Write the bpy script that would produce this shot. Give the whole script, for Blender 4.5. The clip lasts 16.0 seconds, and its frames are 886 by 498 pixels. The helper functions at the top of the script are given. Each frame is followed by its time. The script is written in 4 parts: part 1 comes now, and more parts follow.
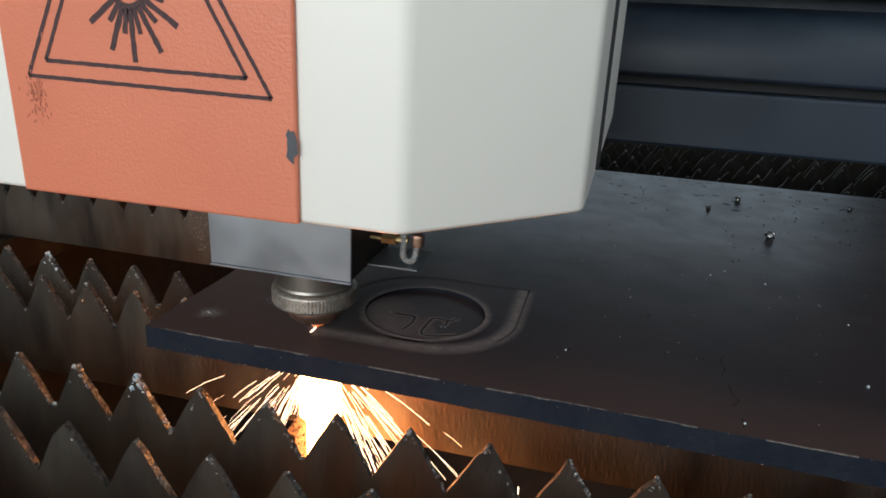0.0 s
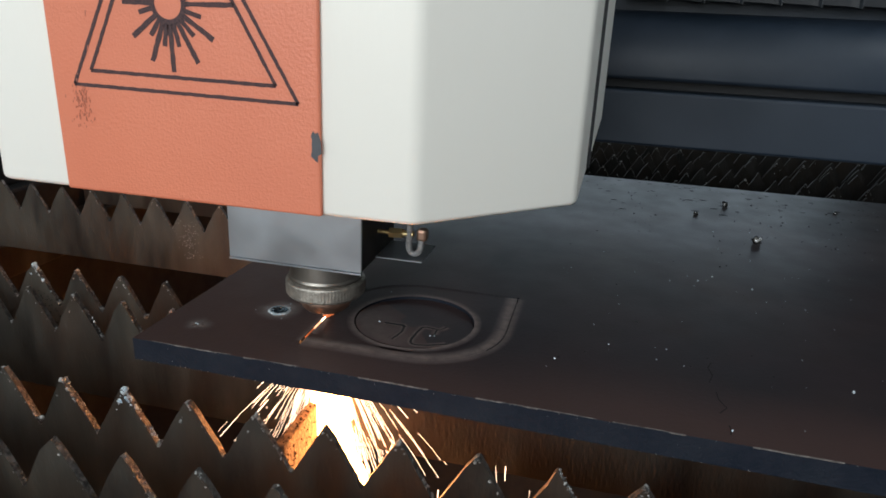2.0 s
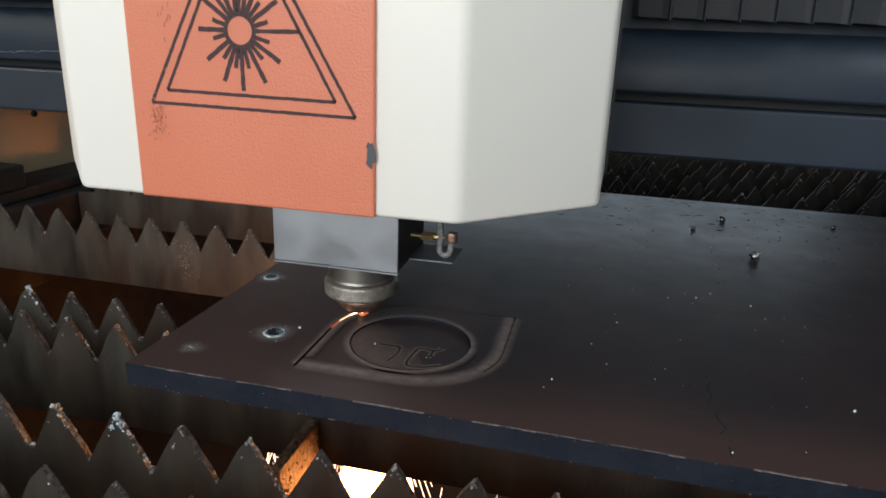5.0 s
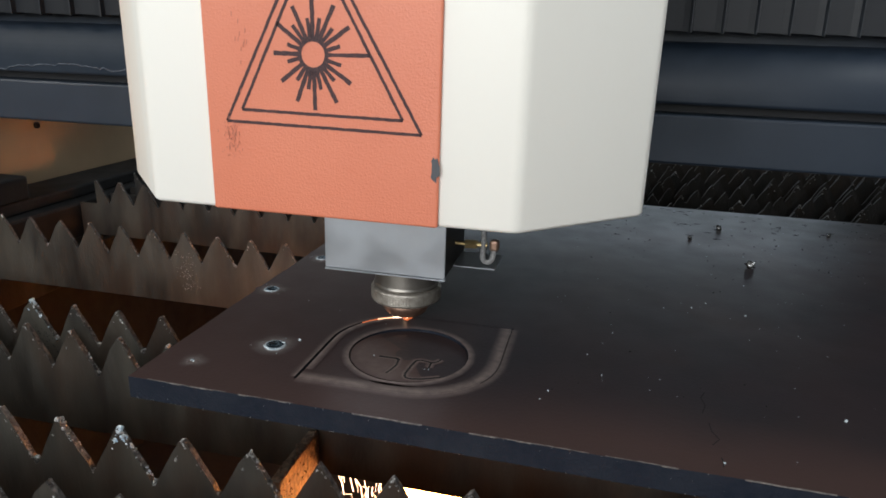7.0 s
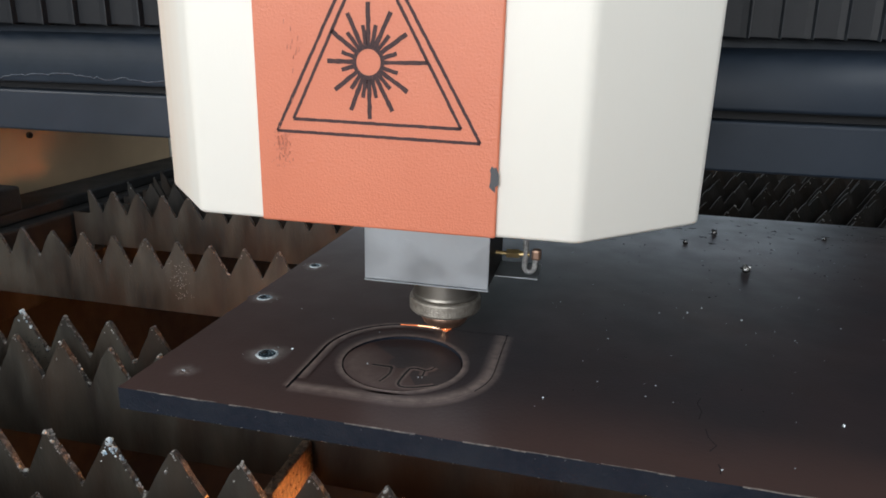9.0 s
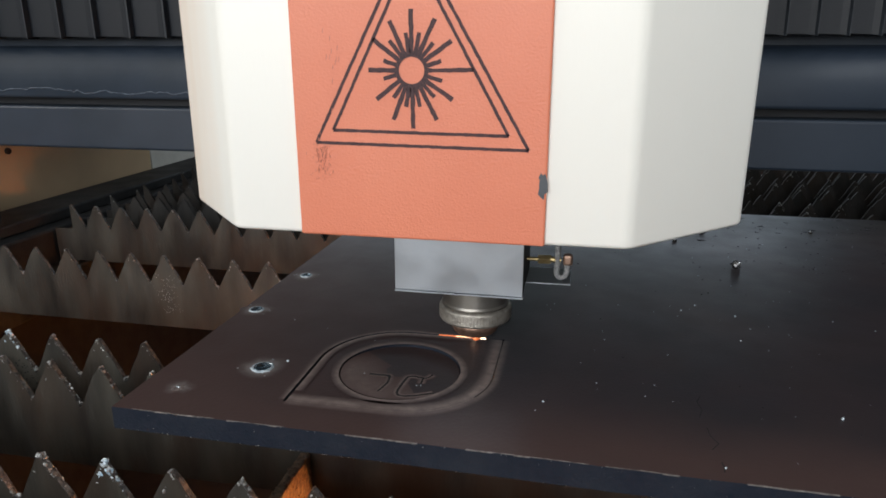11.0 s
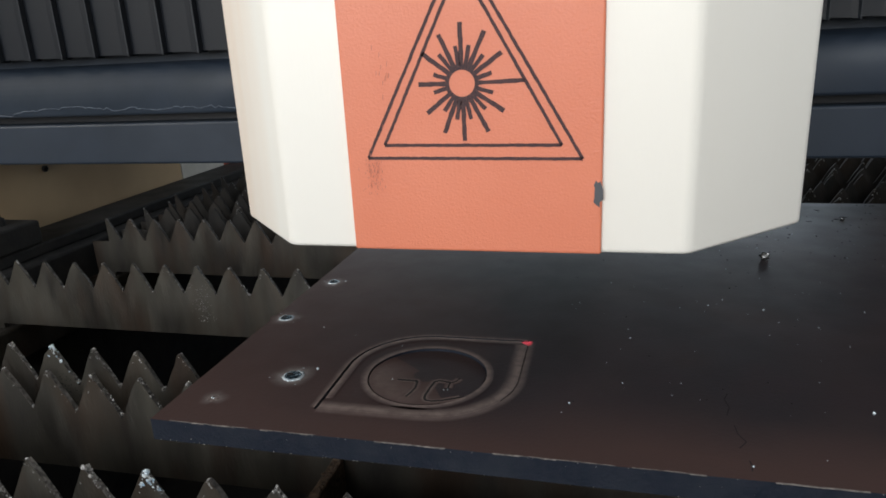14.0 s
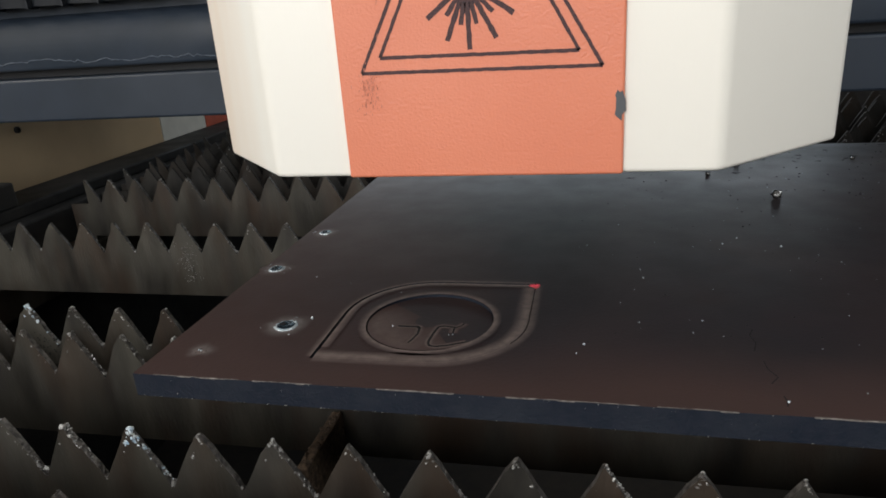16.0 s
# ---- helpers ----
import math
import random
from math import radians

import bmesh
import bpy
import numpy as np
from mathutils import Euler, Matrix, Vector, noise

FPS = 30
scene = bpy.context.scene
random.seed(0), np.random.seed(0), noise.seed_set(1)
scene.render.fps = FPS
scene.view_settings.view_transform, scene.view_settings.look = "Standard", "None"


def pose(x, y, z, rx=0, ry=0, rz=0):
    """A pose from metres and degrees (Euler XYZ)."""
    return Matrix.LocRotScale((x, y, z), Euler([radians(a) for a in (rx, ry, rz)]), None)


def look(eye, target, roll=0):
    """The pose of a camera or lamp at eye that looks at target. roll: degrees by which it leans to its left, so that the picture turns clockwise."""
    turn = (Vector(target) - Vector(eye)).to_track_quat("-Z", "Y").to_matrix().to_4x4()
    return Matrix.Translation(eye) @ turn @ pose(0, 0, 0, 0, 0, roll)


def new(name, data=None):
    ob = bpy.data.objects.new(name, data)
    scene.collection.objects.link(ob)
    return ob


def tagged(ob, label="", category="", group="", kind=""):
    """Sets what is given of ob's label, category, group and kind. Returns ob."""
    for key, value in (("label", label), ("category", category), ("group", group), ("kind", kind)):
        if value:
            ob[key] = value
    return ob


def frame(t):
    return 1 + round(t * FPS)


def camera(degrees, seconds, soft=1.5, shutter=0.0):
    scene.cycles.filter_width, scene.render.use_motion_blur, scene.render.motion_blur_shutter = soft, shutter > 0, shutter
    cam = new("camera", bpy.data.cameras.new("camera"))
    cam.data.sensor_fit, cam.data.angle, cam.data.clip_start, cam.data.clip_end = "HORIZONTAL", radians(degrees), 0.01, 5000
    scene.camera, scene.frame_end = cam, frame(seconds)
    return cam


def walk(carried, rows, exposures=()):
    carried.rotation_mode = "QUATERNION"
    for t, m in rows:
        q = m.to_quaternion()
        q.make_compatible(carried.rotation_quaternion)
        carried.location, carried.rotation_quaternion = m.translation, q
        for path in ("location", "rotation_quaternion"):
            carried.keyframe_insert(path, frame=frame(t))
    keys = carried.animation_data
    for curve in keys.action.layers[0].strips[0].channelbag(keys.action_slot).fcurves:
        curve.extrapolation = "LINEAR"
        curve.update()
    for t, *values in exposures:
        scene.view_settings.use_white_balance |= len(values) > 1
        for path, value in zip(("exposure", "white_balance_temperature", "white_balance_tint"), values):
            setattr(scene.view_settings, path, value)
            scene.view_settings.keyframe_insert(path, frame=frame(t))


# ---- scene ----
cam = camera(66.68, 16.0, soft=1.7)
# seconds, eye x y z, yaw, pitch, roll
EYES = [
    (0.0, 0.2253, -0.2712, 0.1632, 14.74, -19.54, -2.68),
    (0.5, 0.2255, -0.2720, 0.1637, 14.51, -19.47, -2.79),
    (1.0, 0.2267, -0.2715, 0.1659, 14.48, -19.29, -2.65),
    (1.5, 0.2279, -0.2706, 0.1678, 14.09, -19.09, -2.64),
    (2.0, 0.2262, -0.2704, 0.1666, 13.85, -19.24, -2.51),
    (2.5, 0.2242, -0.2689, 0.1635, 13.68, -19.10, -2.28),
    (3.0, 0.2213, -0.2669, 0.1633, 13.80, -19.07, -2.11),
    (3.5, 0.2234, -0.2644, 0.1625, 13.64, -19.21, -1.99),
    (4.0, 0.2252, -0.2654, 0.1634, 13.78, -18.94, -2.02),
    (4.2, 0.2260, -0.2643, 0.1650, 13.77, -18.68, -2.04),
    (6.3, 0.2291, -0.2715, 0.1704, 13.51, -17.76, -1.81),
    (6.5, 0.2298, -0.2707, 0.1709, 13.94, -17.93, -1.93),
    (7.0, 0.2304, -0.2704, 0.1752, 13.64, -17.56, -1.72),
    (7.5, 0.2305, -0.2716, 0.1768, 13.61, -17.27, -1.93),
    (8.0, 0.2304, -0.2716, 0.1811, 13.40, -16.86, -1.65),
    (8.5, 0.2309, -0.2687, 0.1802, 13.24, -16.75, -1.33),
    (9.0, 0.2321, -0.2669, 0.1741, 13.27, -16.96, -1.31),
    (9.2, 0.2321, -0.2638, 0.1753, 12.85, -17.26, -1.37),
    (11.3, 0.2259, -0.2656, 0.1750, 11.60, -16.63, 0.22),
    (11.5, 0.2328, -0.2644, 0.1750, 11.89, -16.71, 0.61),
    (12.0, 0.2354, -0.2636, 0.1772, 11.77, -16.46, 0.60),
    (12.5, 0.2373, -0.2642, 0.1779, 11.74, -16.26, 0.40),
    (13.0, 0.2378, -0.2658, 0.1731, 12.01, -16.49, 0.20),
    (13.5, 0.2358, -0.2699, 0.1771, 12.71, -16.46, 1.49),
    (14.0, 0.2315, -0.2674, 0.1823, 13.35, -17.06, 2.77),
    (14.5, 0.2191, -0.2674, 0.1709, 13.66, -18.21, 3.49),
    (15.0, 0.2184, -0.2561, 0.1636, 12.19, -19.39, 4.00),
    (15.5, 0.2181, -0.2515, 0.1586, 11.46, -20.47, 3.71),
    (16.0, 0.2191, -0.2484, 0.1583, 12.05, -19.85, 3.81),
]
walk(cam, [(t, pose(x, y, z, 90 + pitch, roll, yaw)) for t, x, y, z, yaw, pitch, roll in EYES],
     exposures=[(0.0, -0.28, 6300, 6), (3.5, -0.2, 6350, 7), (7.0, -0.1, 6500, 9), (9.0, -0.02, 6500, 10), (12.5, -0.04, 6450, 10), (16.0, -0.05, 6850, 11)])

# where the beam meets the plate, time by time
SPOT = [
    (0.0, 0.0830, 0.0317),
    (0.5, 0.0827, 0.0390),
    (1.0, 0.0833, 0.0458),
    (1.5, 0.0833, 0.0527),
    (2.0, 0.0837, 0.0596),
    (2.5, 0.0840, 0.0670),
    (3.0, 0.0842, 0.0744),
    (3.5, 0.0853, 0.0812),
    (4.0, 0.0866, 0.0883),
    (4.2, 0.0878, 0.0907),
    (6.3, 0.1081, 0.1113),
    (6.5, 0.1107, 0.1146),
    (7.0, 0.1178, 0.1169),
    (7.5, 0.1247, 0.1196),
    (8.0, 0.1321, 0.1201),
    (8.5, 0.1397, 0.1192),
    (9.0, 0.1468, 0.1195),
    (9.2, 0.1493, 0.1206),
    (11.3, 0.1793, 0.1197),
    (11.5, 0.1851, 0.1184),
    (16.0, 0.1851, 0.1184),
]
CUT_END = 11.5

# ---- world and lights ----
world = bpy.data.worlds.new("sky")
scene.world = world
world.use_nodes = True
sky = world.node_tree.nodes.new("ShaderNodeTexSky")
sky.sky_type, sky.sun_disc = "NISHITA", False
sky.sun_elevation, sky.sun_rotation = radians(40), radians(200)
world.node_tree.nodes["Background"].inputs[1].default_value = 0.1
world.node_tree.links.new(sky.outputs[0], world.node_tree.nodes["Background"].inputs[0])


def area_lamp(name, m, sx, sy, watts, colour):
    data = bpy.data.lights.new(name, "AREA")
    data.shape, data.size, data.size_y, data.energy, data.color = "RECTANGLE", sx, sy, watts, colour
    ob = new(name, data)
    ob.matrix_world = m
    return ob


area_lamp("window_light", look((-0.45, -2.95, 1.0), (0.1, 0.0, 0.1)), 2.6, 1.6, 104, (0.97, 0.985, 1.0))
# added lamp behind the beam, for the sheen on the plate
area_lamp("rear_fill_light", look((-0.5, 3.85, 0.75), (0.1, 0.0, 0.0)), 4.2, 1.3, 17, (0.86, 0.94, 1.0))
# two added fill lamps, east and west, brighten the cover's sides and the beam
area_lamp("side_fill_light", look((1.9, -0.5, 1.7), (0.3, 0.0, 0.1)), 1.5, 0.3, 21, (0.92, 0.97, 1.0))
area_lamp("side_fill_light", look((-2.2, -0.7, 1.5), (-0.2, 0.2, 0.1)), 1.5, 0.3, 30, (1.0, 0.96, 0.88))


# ---- materials ----
def material(name, colour, rough=0.5, metal=0.0, colour2=None, scale=60.0, bump=0.0, bump_scale=300.0,
             rough2=None, coarse=6.0, stain=None, stain_amount=0.5, stretch=(1, 1, 1), spec=0.5, tint=None, fade=None, side_tone=None):
    """Grain at a fine scale, stains at a coarse one, and relief."""
    m = bpy.data.materials.new(name)
    m.use_nodes = True
    nt = m.node_tree
    n, l = nt.nodes, nt.links
    b = n["Principled BSDF"]
    b.inputs["Roughness"].default_value, b.inputs["Metallic"].default_value = rough, metal
    b.inputs["Specular IOR Level"].default_value = spec
    co = n.new("ShaderNodeTexCoord")
    mp = n.new("ShaderNodeMapping")
    mp.inputs["Scale"].default_value = stretch
    l.new(co.outputs["Object"], mp.inputs["Vector"])

    def tex(s, detail=6.0):
        t = n.new("ShaderNodeTexNoise")
        t.inputs["Scale"].default_value, t.inputs["Detail"].default_value = s, detail
        l.new(mp.outputs[0], t.inputs["Vector"])
        return t.outputs["Fac"]

    def ramp(src, lo, hi, p0=0.35, p1=0.65):
        r = n.new("ShaderNodeMapRange")
        r.inputs["From Min"].default_value, r.inputs["From Max"].default_value = p0, p1
        r.inputs["To Min"].default_value, r.inputs["To Max"].default_value = lo, hi
        l.new(src, r.inputs["Value"])
        return r.outputs[0]

    def mix(fac, a, c):
        x = n.new("ShaderNodeMix")
        x.data_type = "RGBA"
        l.new(fac, x.inputs["Factor"])
        for value, socket in ((a, x.inputs[6]), (c, x.inputs[7])):
            if isinstance(value, tuple):
                socket.default_value = (*value, 1)
            else:
                l.new(value, socket)
        return x.outputs[2]

    col = mix(ramp(tex(scale), 0, 1), colour, colour2 or tuple(0.8 * v for v in colour))
    if stain:
        col = mix(ramp(tex(coarse, 4.0), 0, stain_amount, 0.45, 0.7), col, stain)
    if tint:
        # brown rolled scale towards the plate's front and west edges, with an uneven border
        sep = n.new("ShaderNodeSeparateXYZ")
        l.new(mp.outputs[0], sep.inputs[0])
        wob = n.new("ShaderNodeMath")
        wob.operation = "MULTIPLY_ADD"
        l.new(tex(9.0, 4.0), wob.inputs[0])
        wob.inputs[1].default_value = 0.16
        least = n.new("ShaderNodeMath")
        least.operation = "SMOOTH_MIN"
        l.new(sep.outputs[0], least.inputs[0])
        twice = n.new("ShaderNodeMath")
        twice.operation = "MULTIPLY"
        twice.inputs[1].default_value = 3.1
        l.new(sep.outputs[1], twice.inputs[0])
        l.new(twice.outputs[0], least.inputs[1])
        least.inputs[2].default_value = 0.05
        l.new(least.outputs[0], wob.inputs[2])
        col = mix(ramp(wob.outputs[0], 1, 0, 0.11, 0.24), col, tint)
    if fade:
        # burnt steel whose strength dies away across the band
        at = n.new("ShaderNodeAttribute")
        at.attribute_name = "scorch"
        mul = n.new("ShaderNodeMath")
        mul.operation = "MULTIPLY"
        l.new(at.outputs["Fac"], mul.inputs[0])
        l.new(ramp(tex(170.0, 5.0), 0.45, 1.0, 0.3, 0.7), mul.inputs[1])
        col = mix(mul.outputs[0], col, fade)
    if side_tone:
        # a pinkish-beige tone on one side, in upright streaks
        x_from, x_to, tone = side_tone
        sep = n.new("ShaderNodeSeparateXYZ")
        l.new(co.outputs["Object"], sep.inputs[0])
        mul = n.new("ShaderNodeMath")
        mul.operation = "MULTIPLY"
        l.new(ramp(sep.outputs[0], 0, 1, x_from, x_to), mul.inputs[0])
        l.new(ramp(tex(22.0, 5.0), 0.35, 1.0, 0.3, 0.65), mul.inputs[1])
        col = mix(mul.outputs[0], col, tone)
    l.new(col, b.inputs["Base Color"])
    if rough2 is not None:
        l.new(ramp(tex(coarse * 2.3), rough, rough2), b.inputs["Roughness"])
    if bump:
        bp = n.new("ShaderNodeBump")
        bp.inputs["Strength"].default_value, bp.inputs["Distance"].default_value = bump, 0.001
        l.new(tex(bump_scale, 3.0), bp.inputs["Height"])
        l.new(bp.outputs[0], b.inputs["Normal"])
    return m


def glow(name, colour, strength):
    m = bpy.data.materials.new(name)
    m.use_nodes = True
    b = m.node_tree.nodes["Principled BSDF"]
    b.inputs["Base Color"].default_value = (*colour, 1)
    b.inputs["Emission Color"].default_value = (*colour, 1)
    b.inputs["Emission Strength"].default_value = strength
    return m


PLATE_LOOK = dict(rough=0.37, colour2=(0.020, 0.0175, 0.0205), scale=30, bump=0.09, bump_scale=420, rough2=0.44, coarse=15.0, stain=(0.041, 0.027, 0.026), stain_amount=0.6, spec=0.21, tint=(0.054, 0.033, 0.0305))
M_PLATE = material("mill_scale_steel", (0.0265, 0.020, 0.0225), **PLATE_LOOK)
# burnt bands, and the pale sheen painted on the disc
M_BURN = material("burnt_mill_scale", (0.0265, 0.020, 0.0225), fade=(0.235, 0.186, 0.17), **PLATE_LOOK)
M_ASH = material("ashen_mill_scale", (0.0265, 0.020, 0.0225), fade=(0.27, 0.255, 0.25), **PLATE_LOOK)
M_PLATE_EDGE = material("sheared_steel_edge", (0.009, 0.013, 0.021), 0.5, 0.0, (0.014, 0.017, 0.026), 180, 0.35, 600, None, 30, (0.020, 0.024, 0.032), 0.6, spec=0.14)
# pale steel for the highlight painted on the plate's front arris
M_ARRIS_GLINT = material("arris_glint_steel", (0.30, 0.27, 0.25), 0.4, 0.3, (0.07, 0.06, 0.056), 240, 0.4, 700)
M_SCORCH = material("scorched_steel", (0.155, 0.122, 0.112), 0.42, 0.0, (0.072, 0.056, 0.053), 260, 0.3, 900)
M_TEMPER = material("blue_tempered_pool", (0.16, 0.25, 0.31), 0.2, 0.9, (0.03, 0.05, 0.07), 330, 1.0, 420)
M_SOOT = material("dark_gap", (0.004, 0.004, 0.005), 0.8)
M_SPLASH = material("solidified_splash", (0.74, 0.82, 0.88), 0.26, 0.4, (0.36, 0.43, 0.48), 250, 0.8, 500)
M_SLAT = material("weathered_slat_steel", (0.078, 0.073, 0.061), 0.38, 0.5, (0.029, 0.027, 0.024), 34, 0.4, 520, 0.6, 26, (0.050, 0.033, 0.023), 0.95, stretch=(1, 1, 0.3))
# darker copy of the slat steel: the far slats' shade is put into its colour
M_SLAT_SHADED = material("shaded_slat_steel", (0.036, 0.034, 0.031), 0.55, 0.3, (0.016, 0.0155, 0.015), 34, 0.5, 520, 0.75, 26, (0.028, 0.021, 0.016), 0.9, stretch=(1, 1, 0.3), spec=0.25)
M_RUSTY = material("spattered_rusty_bar", (0.14, 0.095, 0.062), 0.75, 0.1, (0.045, 0.03, 0.022), 330, 1.0, 420)
M_SLAG = material("slag_crust", (0.40, 0.40, 0.39), 0.3, 0.35, (0.05, 0.045, 0.042), 420, 1.0, 600)
M_BEAD = material("dark_slag_bead", (0.20, 0.20, 0.20), 0.22, 0.8, (0.10, 0.10, 0.10), 300, 0.3, 600)
M_EDGE = material("cut_tooth_edge", (0.17, 0.16, 0.15), 0.45, 0.6, (0.05, 0.047, 0.045), 350, 1.0, 700)
M_SLAG_BLUE = material("tempered_blue_slag", (0.34, 0.50, 0.64), 0.32, 0.25, (0.52, 0.52, 0.50), 260, 1.0, 500)
M_COVER = material("cream_painted_steel", (0.82, 0.815, 0.77), 0.42, 0.0, (0.805, 0.795, 0.745), 9, 0.05, 700, 0.5, 4.0, (0.77, 0.735, 0.66), 0.5, stretch=(1, 1, 0.2), side_tone=(-0.108, -0.128, (0.74, 0.60, 0.48)))
M_ORANGE = material("orange_textured_paint", (0.62, 0.19, 0.105), 0.40, 0.0, (0.60, 0.178, 0.097), 25, 0.26, 880, 0.48, 5, (0.57, 0.175, 0.10), 0.4)
M_PRINT = material("dark_print", (0.026, 0.014, 0.018), 0.75, 0.0, (0.075, 0.034, 0.034), 1400)
M_CHIP = material("bare_chip", (0.07, 0.075, 0.085), 0.6)
M_SMUDGE = material("grey_smudge", (0.46, 0.145, 0.085), 0.6, 0.0, (0.38, 0.125, 0.08), 500)
M_BRIGHT = material("brushed_steel", (0.54, 0.57, 0.61), 0.34, 0.98, (0.49, 0.52, 0.56), 30, 0.06, 300, 0.5, 12, (0.36, 0.39, 0.43), 0.6)
M_DARKMETAL = material("dark_anodised", (0.05, 0.045, 0.04), 0.5, 0.6)
M_KNURL = material("nickel_collar", (0.50, 0.465, 0.41), 0.5, 0.85, (0.34, 0.31, 0.27), 250, 0.4, 900)
M_ADAPTER = material("satin_adapter", (0.36, 0.34, 0.31), 0.42, 0.95, (0.28, 0.26, 0.23), 60, 0.1, 300)
M_COPPER = material("heated_copper", (0.55, 0.36, 0.27), 0.38, 0.9, (0.36, 0.22, 0.16), 200)
M_BRASS = material("brass", (0.50, 0.39, 0.20), 0.42, 0.9, (0.38, 0.28, 0.13), 200)
M_HOSE = material("braided_hose", (0.42, 0.42, 0.42), 0.5, 0.3, (0.2, 0.2, 0.2), 800, 0.8, 1200)
M_BEAM = material("blue_grey_beam_paint", (0.017, 0.026, 0.041), 0.46, 0.0, (0.011, 0.019, 0.031), 20, 0.08, 250, 0.56, 9, (0.026, 0.036, 0.052), 0.5, spec=0.38)
M_GROOVE = material("beam_groove", (0.012, 0.013, 0.017), 0.6)
M_BELLOWS = material("black_bellows_cloth", (0.006, 0.0085, 0.0125), 0.5, 0.0, (0.006, 0.008, 0.012), 300, 0.15, 900, spec=0.3)
M_RIB = material("bellows_rib_edge", (0.028, 0.033, 0.040), 0.45, 0.0, (0.016, 0.019, 0.024), 200, spec=0.3)
M_PEEL = material("peeling_sealant", (0.12, 0.145, 0.18), 0.45, 0.0, (0.04, 0.05, 0.07), 200)
M_FRAME = material("black_machine_frame", (0.024, 0.025, 0.027), 0.55, 0.1, (0.036, 0.036, 0.036), 60, 0.3, 300, 0.75, 8, (0.03, 0.027, 0.025), 0.6, spec=0.3)
M_BEIGE = material("beige_panel_paint", (0.66, 0.50, 0.31), 0.5, 0.0, (0.60, 0.44, 0.27), 12, 0.1, 300, 0.6, 5, (0.44, 0.32, 0.20), 0.7)
M_WHITE = material("white_panel_paint", (0.76, 0.76, 0.71), 0.5, 0.0, (0.66, 0.66, 0.62), 30)
M_RED = material("red_marking", (0.55, 0.10, 0.05), 0.5, 0.0, (0.45, 0.08, 0.04), 60)
M_PIT = material("sooty_pit", (0.02, 0.018, 0.016), 0.8, 0.0, (0.03, 0.025, 0.02), 50, 0.4, 200)
M_FLOOR = material("concrete_floor", (0.22, 0.21, 0.20), 0.8, 0.0, (0.16, 0.155, 0.15), 8, 0.3, 60)
M_WALL = material("workshop_wall_paint", (0.26, 0.26, 0.25), 0.8, 0.0, (0.22, 0.22, 0.215), 5, 0.2, 60)
M_PLUME = glow("white_hot_metal", (1.0, 0.33, 0.085), 60)
M_SPARK = glow("spark_glow", (1.0, 0.68, 0.45), 8)
M_HOT = glow("hot_spot", (1.0, 0.68, 0.46), 6)
M_TRAIL = glow("hot_kerf", (1.0, 0.50, 0.27), 2.6)
M_EMBER = glow("ember", (0.9, 0.22, 0.07), 0.55)
M_RED_DOT = glow("red_pilot_light", (0.75, 0.07, 0.11), 0.30)
M_RED_RIM = glow("red_pilot_rim", (0.42, 0.045, 0.06), 0.20)


# ---- building helpers ----
def mesh_of(bm, name, mat, smooth=False):
    bmesh.ops.recalc_face_normals(bm, faces=bm.faces[:])
    me = bpy.data.meshes.new(name)
    bm.to_mesh(me)
    bm.free()
    for m in (mat if isinstance(mat, (list, tuple)) else [mat]):
        me.materials.append(m)
    if smooth:
        for f in me.polygons:
            f.use_smooth = True
    return me


def part(name, bm, mat, parent=None, label="", smooth=False):
    ob = new(name, mesh_of(bm, name, mat, smooth))
    if parent:
        ob.parent = parent
    if label:
        ob["label"] = label
    return ob


def box(bm, x0, x1, y0, y1, z0, z1, bevel=0.0, seg=2):
    g = bmesh.ops.create_cube(bm, size=1.0)["verts"]
    for v in g:
        v.co = Vector(((x0 + x1) / 2 + v.co.x * (x1 - x0), (y0 + y1) / 2 + v.co.y * (y1 - y0), (z0 + z1) / 2 + v.co.z * (z1 - z0)))
    if bevel:
        es = list({e for v in g for e in v.link_edges})
        bmesh.ops.bevel(bm, geom=es, offset=bevel, segments=seg, affect="EDGES", profile=0.5)
    return bm


def boxed(*a, **k):
    return box(bmesh.new(), *a, **k)


def lathe(bm, profile, n=40, cx=0.0, cy=0.0, wobble=None):
    """Closed surface of revolution about the vertical through (cx, cy); profile is (radius, z)."""
    rings = []
    for i, (r, z) in enumerate(profile):
        rings.append([bm.verts.new((cx + r * (1 + (wobble(i, j) if wobble else 0)) * math.cos(2 * math.pi * j / n),
                                    cy + r * (1 + (wobble(i, j) if wobble else 0)) * math.sin(2 * math.pi * j / n), z)) for j in range(n)])
    for a, b in zip(rings, rings[1:]):
        for j in range(n):
            bm.faces.new((a[j], a[(j + 1) % n], b[(j + 1) % n], b[j]))
    bm.faces.new(rings[0][::-1])
    bm.faces.new(rings[-1])
    return bm


def sweep(bm, pts, r, n=8):
    """A round bar along points."""
    pts = [Vector(p) for p in pts]
    rings = []
    for i, p in enumerate(pts):
        d = (pts[min(i + 1, len(pts) - 1)] - pts[max(i - 1, 0)]).normalized()
        s = d.orthogonal().normalized()
        if rings and s.dot(last) < 0:
            s = -s
        u = d.cross(s)
        last = s
        rings.append([bm.verts.new(p + r * (s * math.cos(2 * math.pi * j / n) + u * math.sin(2 * math.pi * j / n))) for j in range(n)])
    for a, b in zip(rings, rings[1:]):
        for j in range(n):
            bm.faces.new((a[j], a[(j + 1) % n], b[(j + 1) % n], b[j]))
    bm.faces.new(rings[0][::-1])
    bm.faces.new(rings[-1])
    return bm


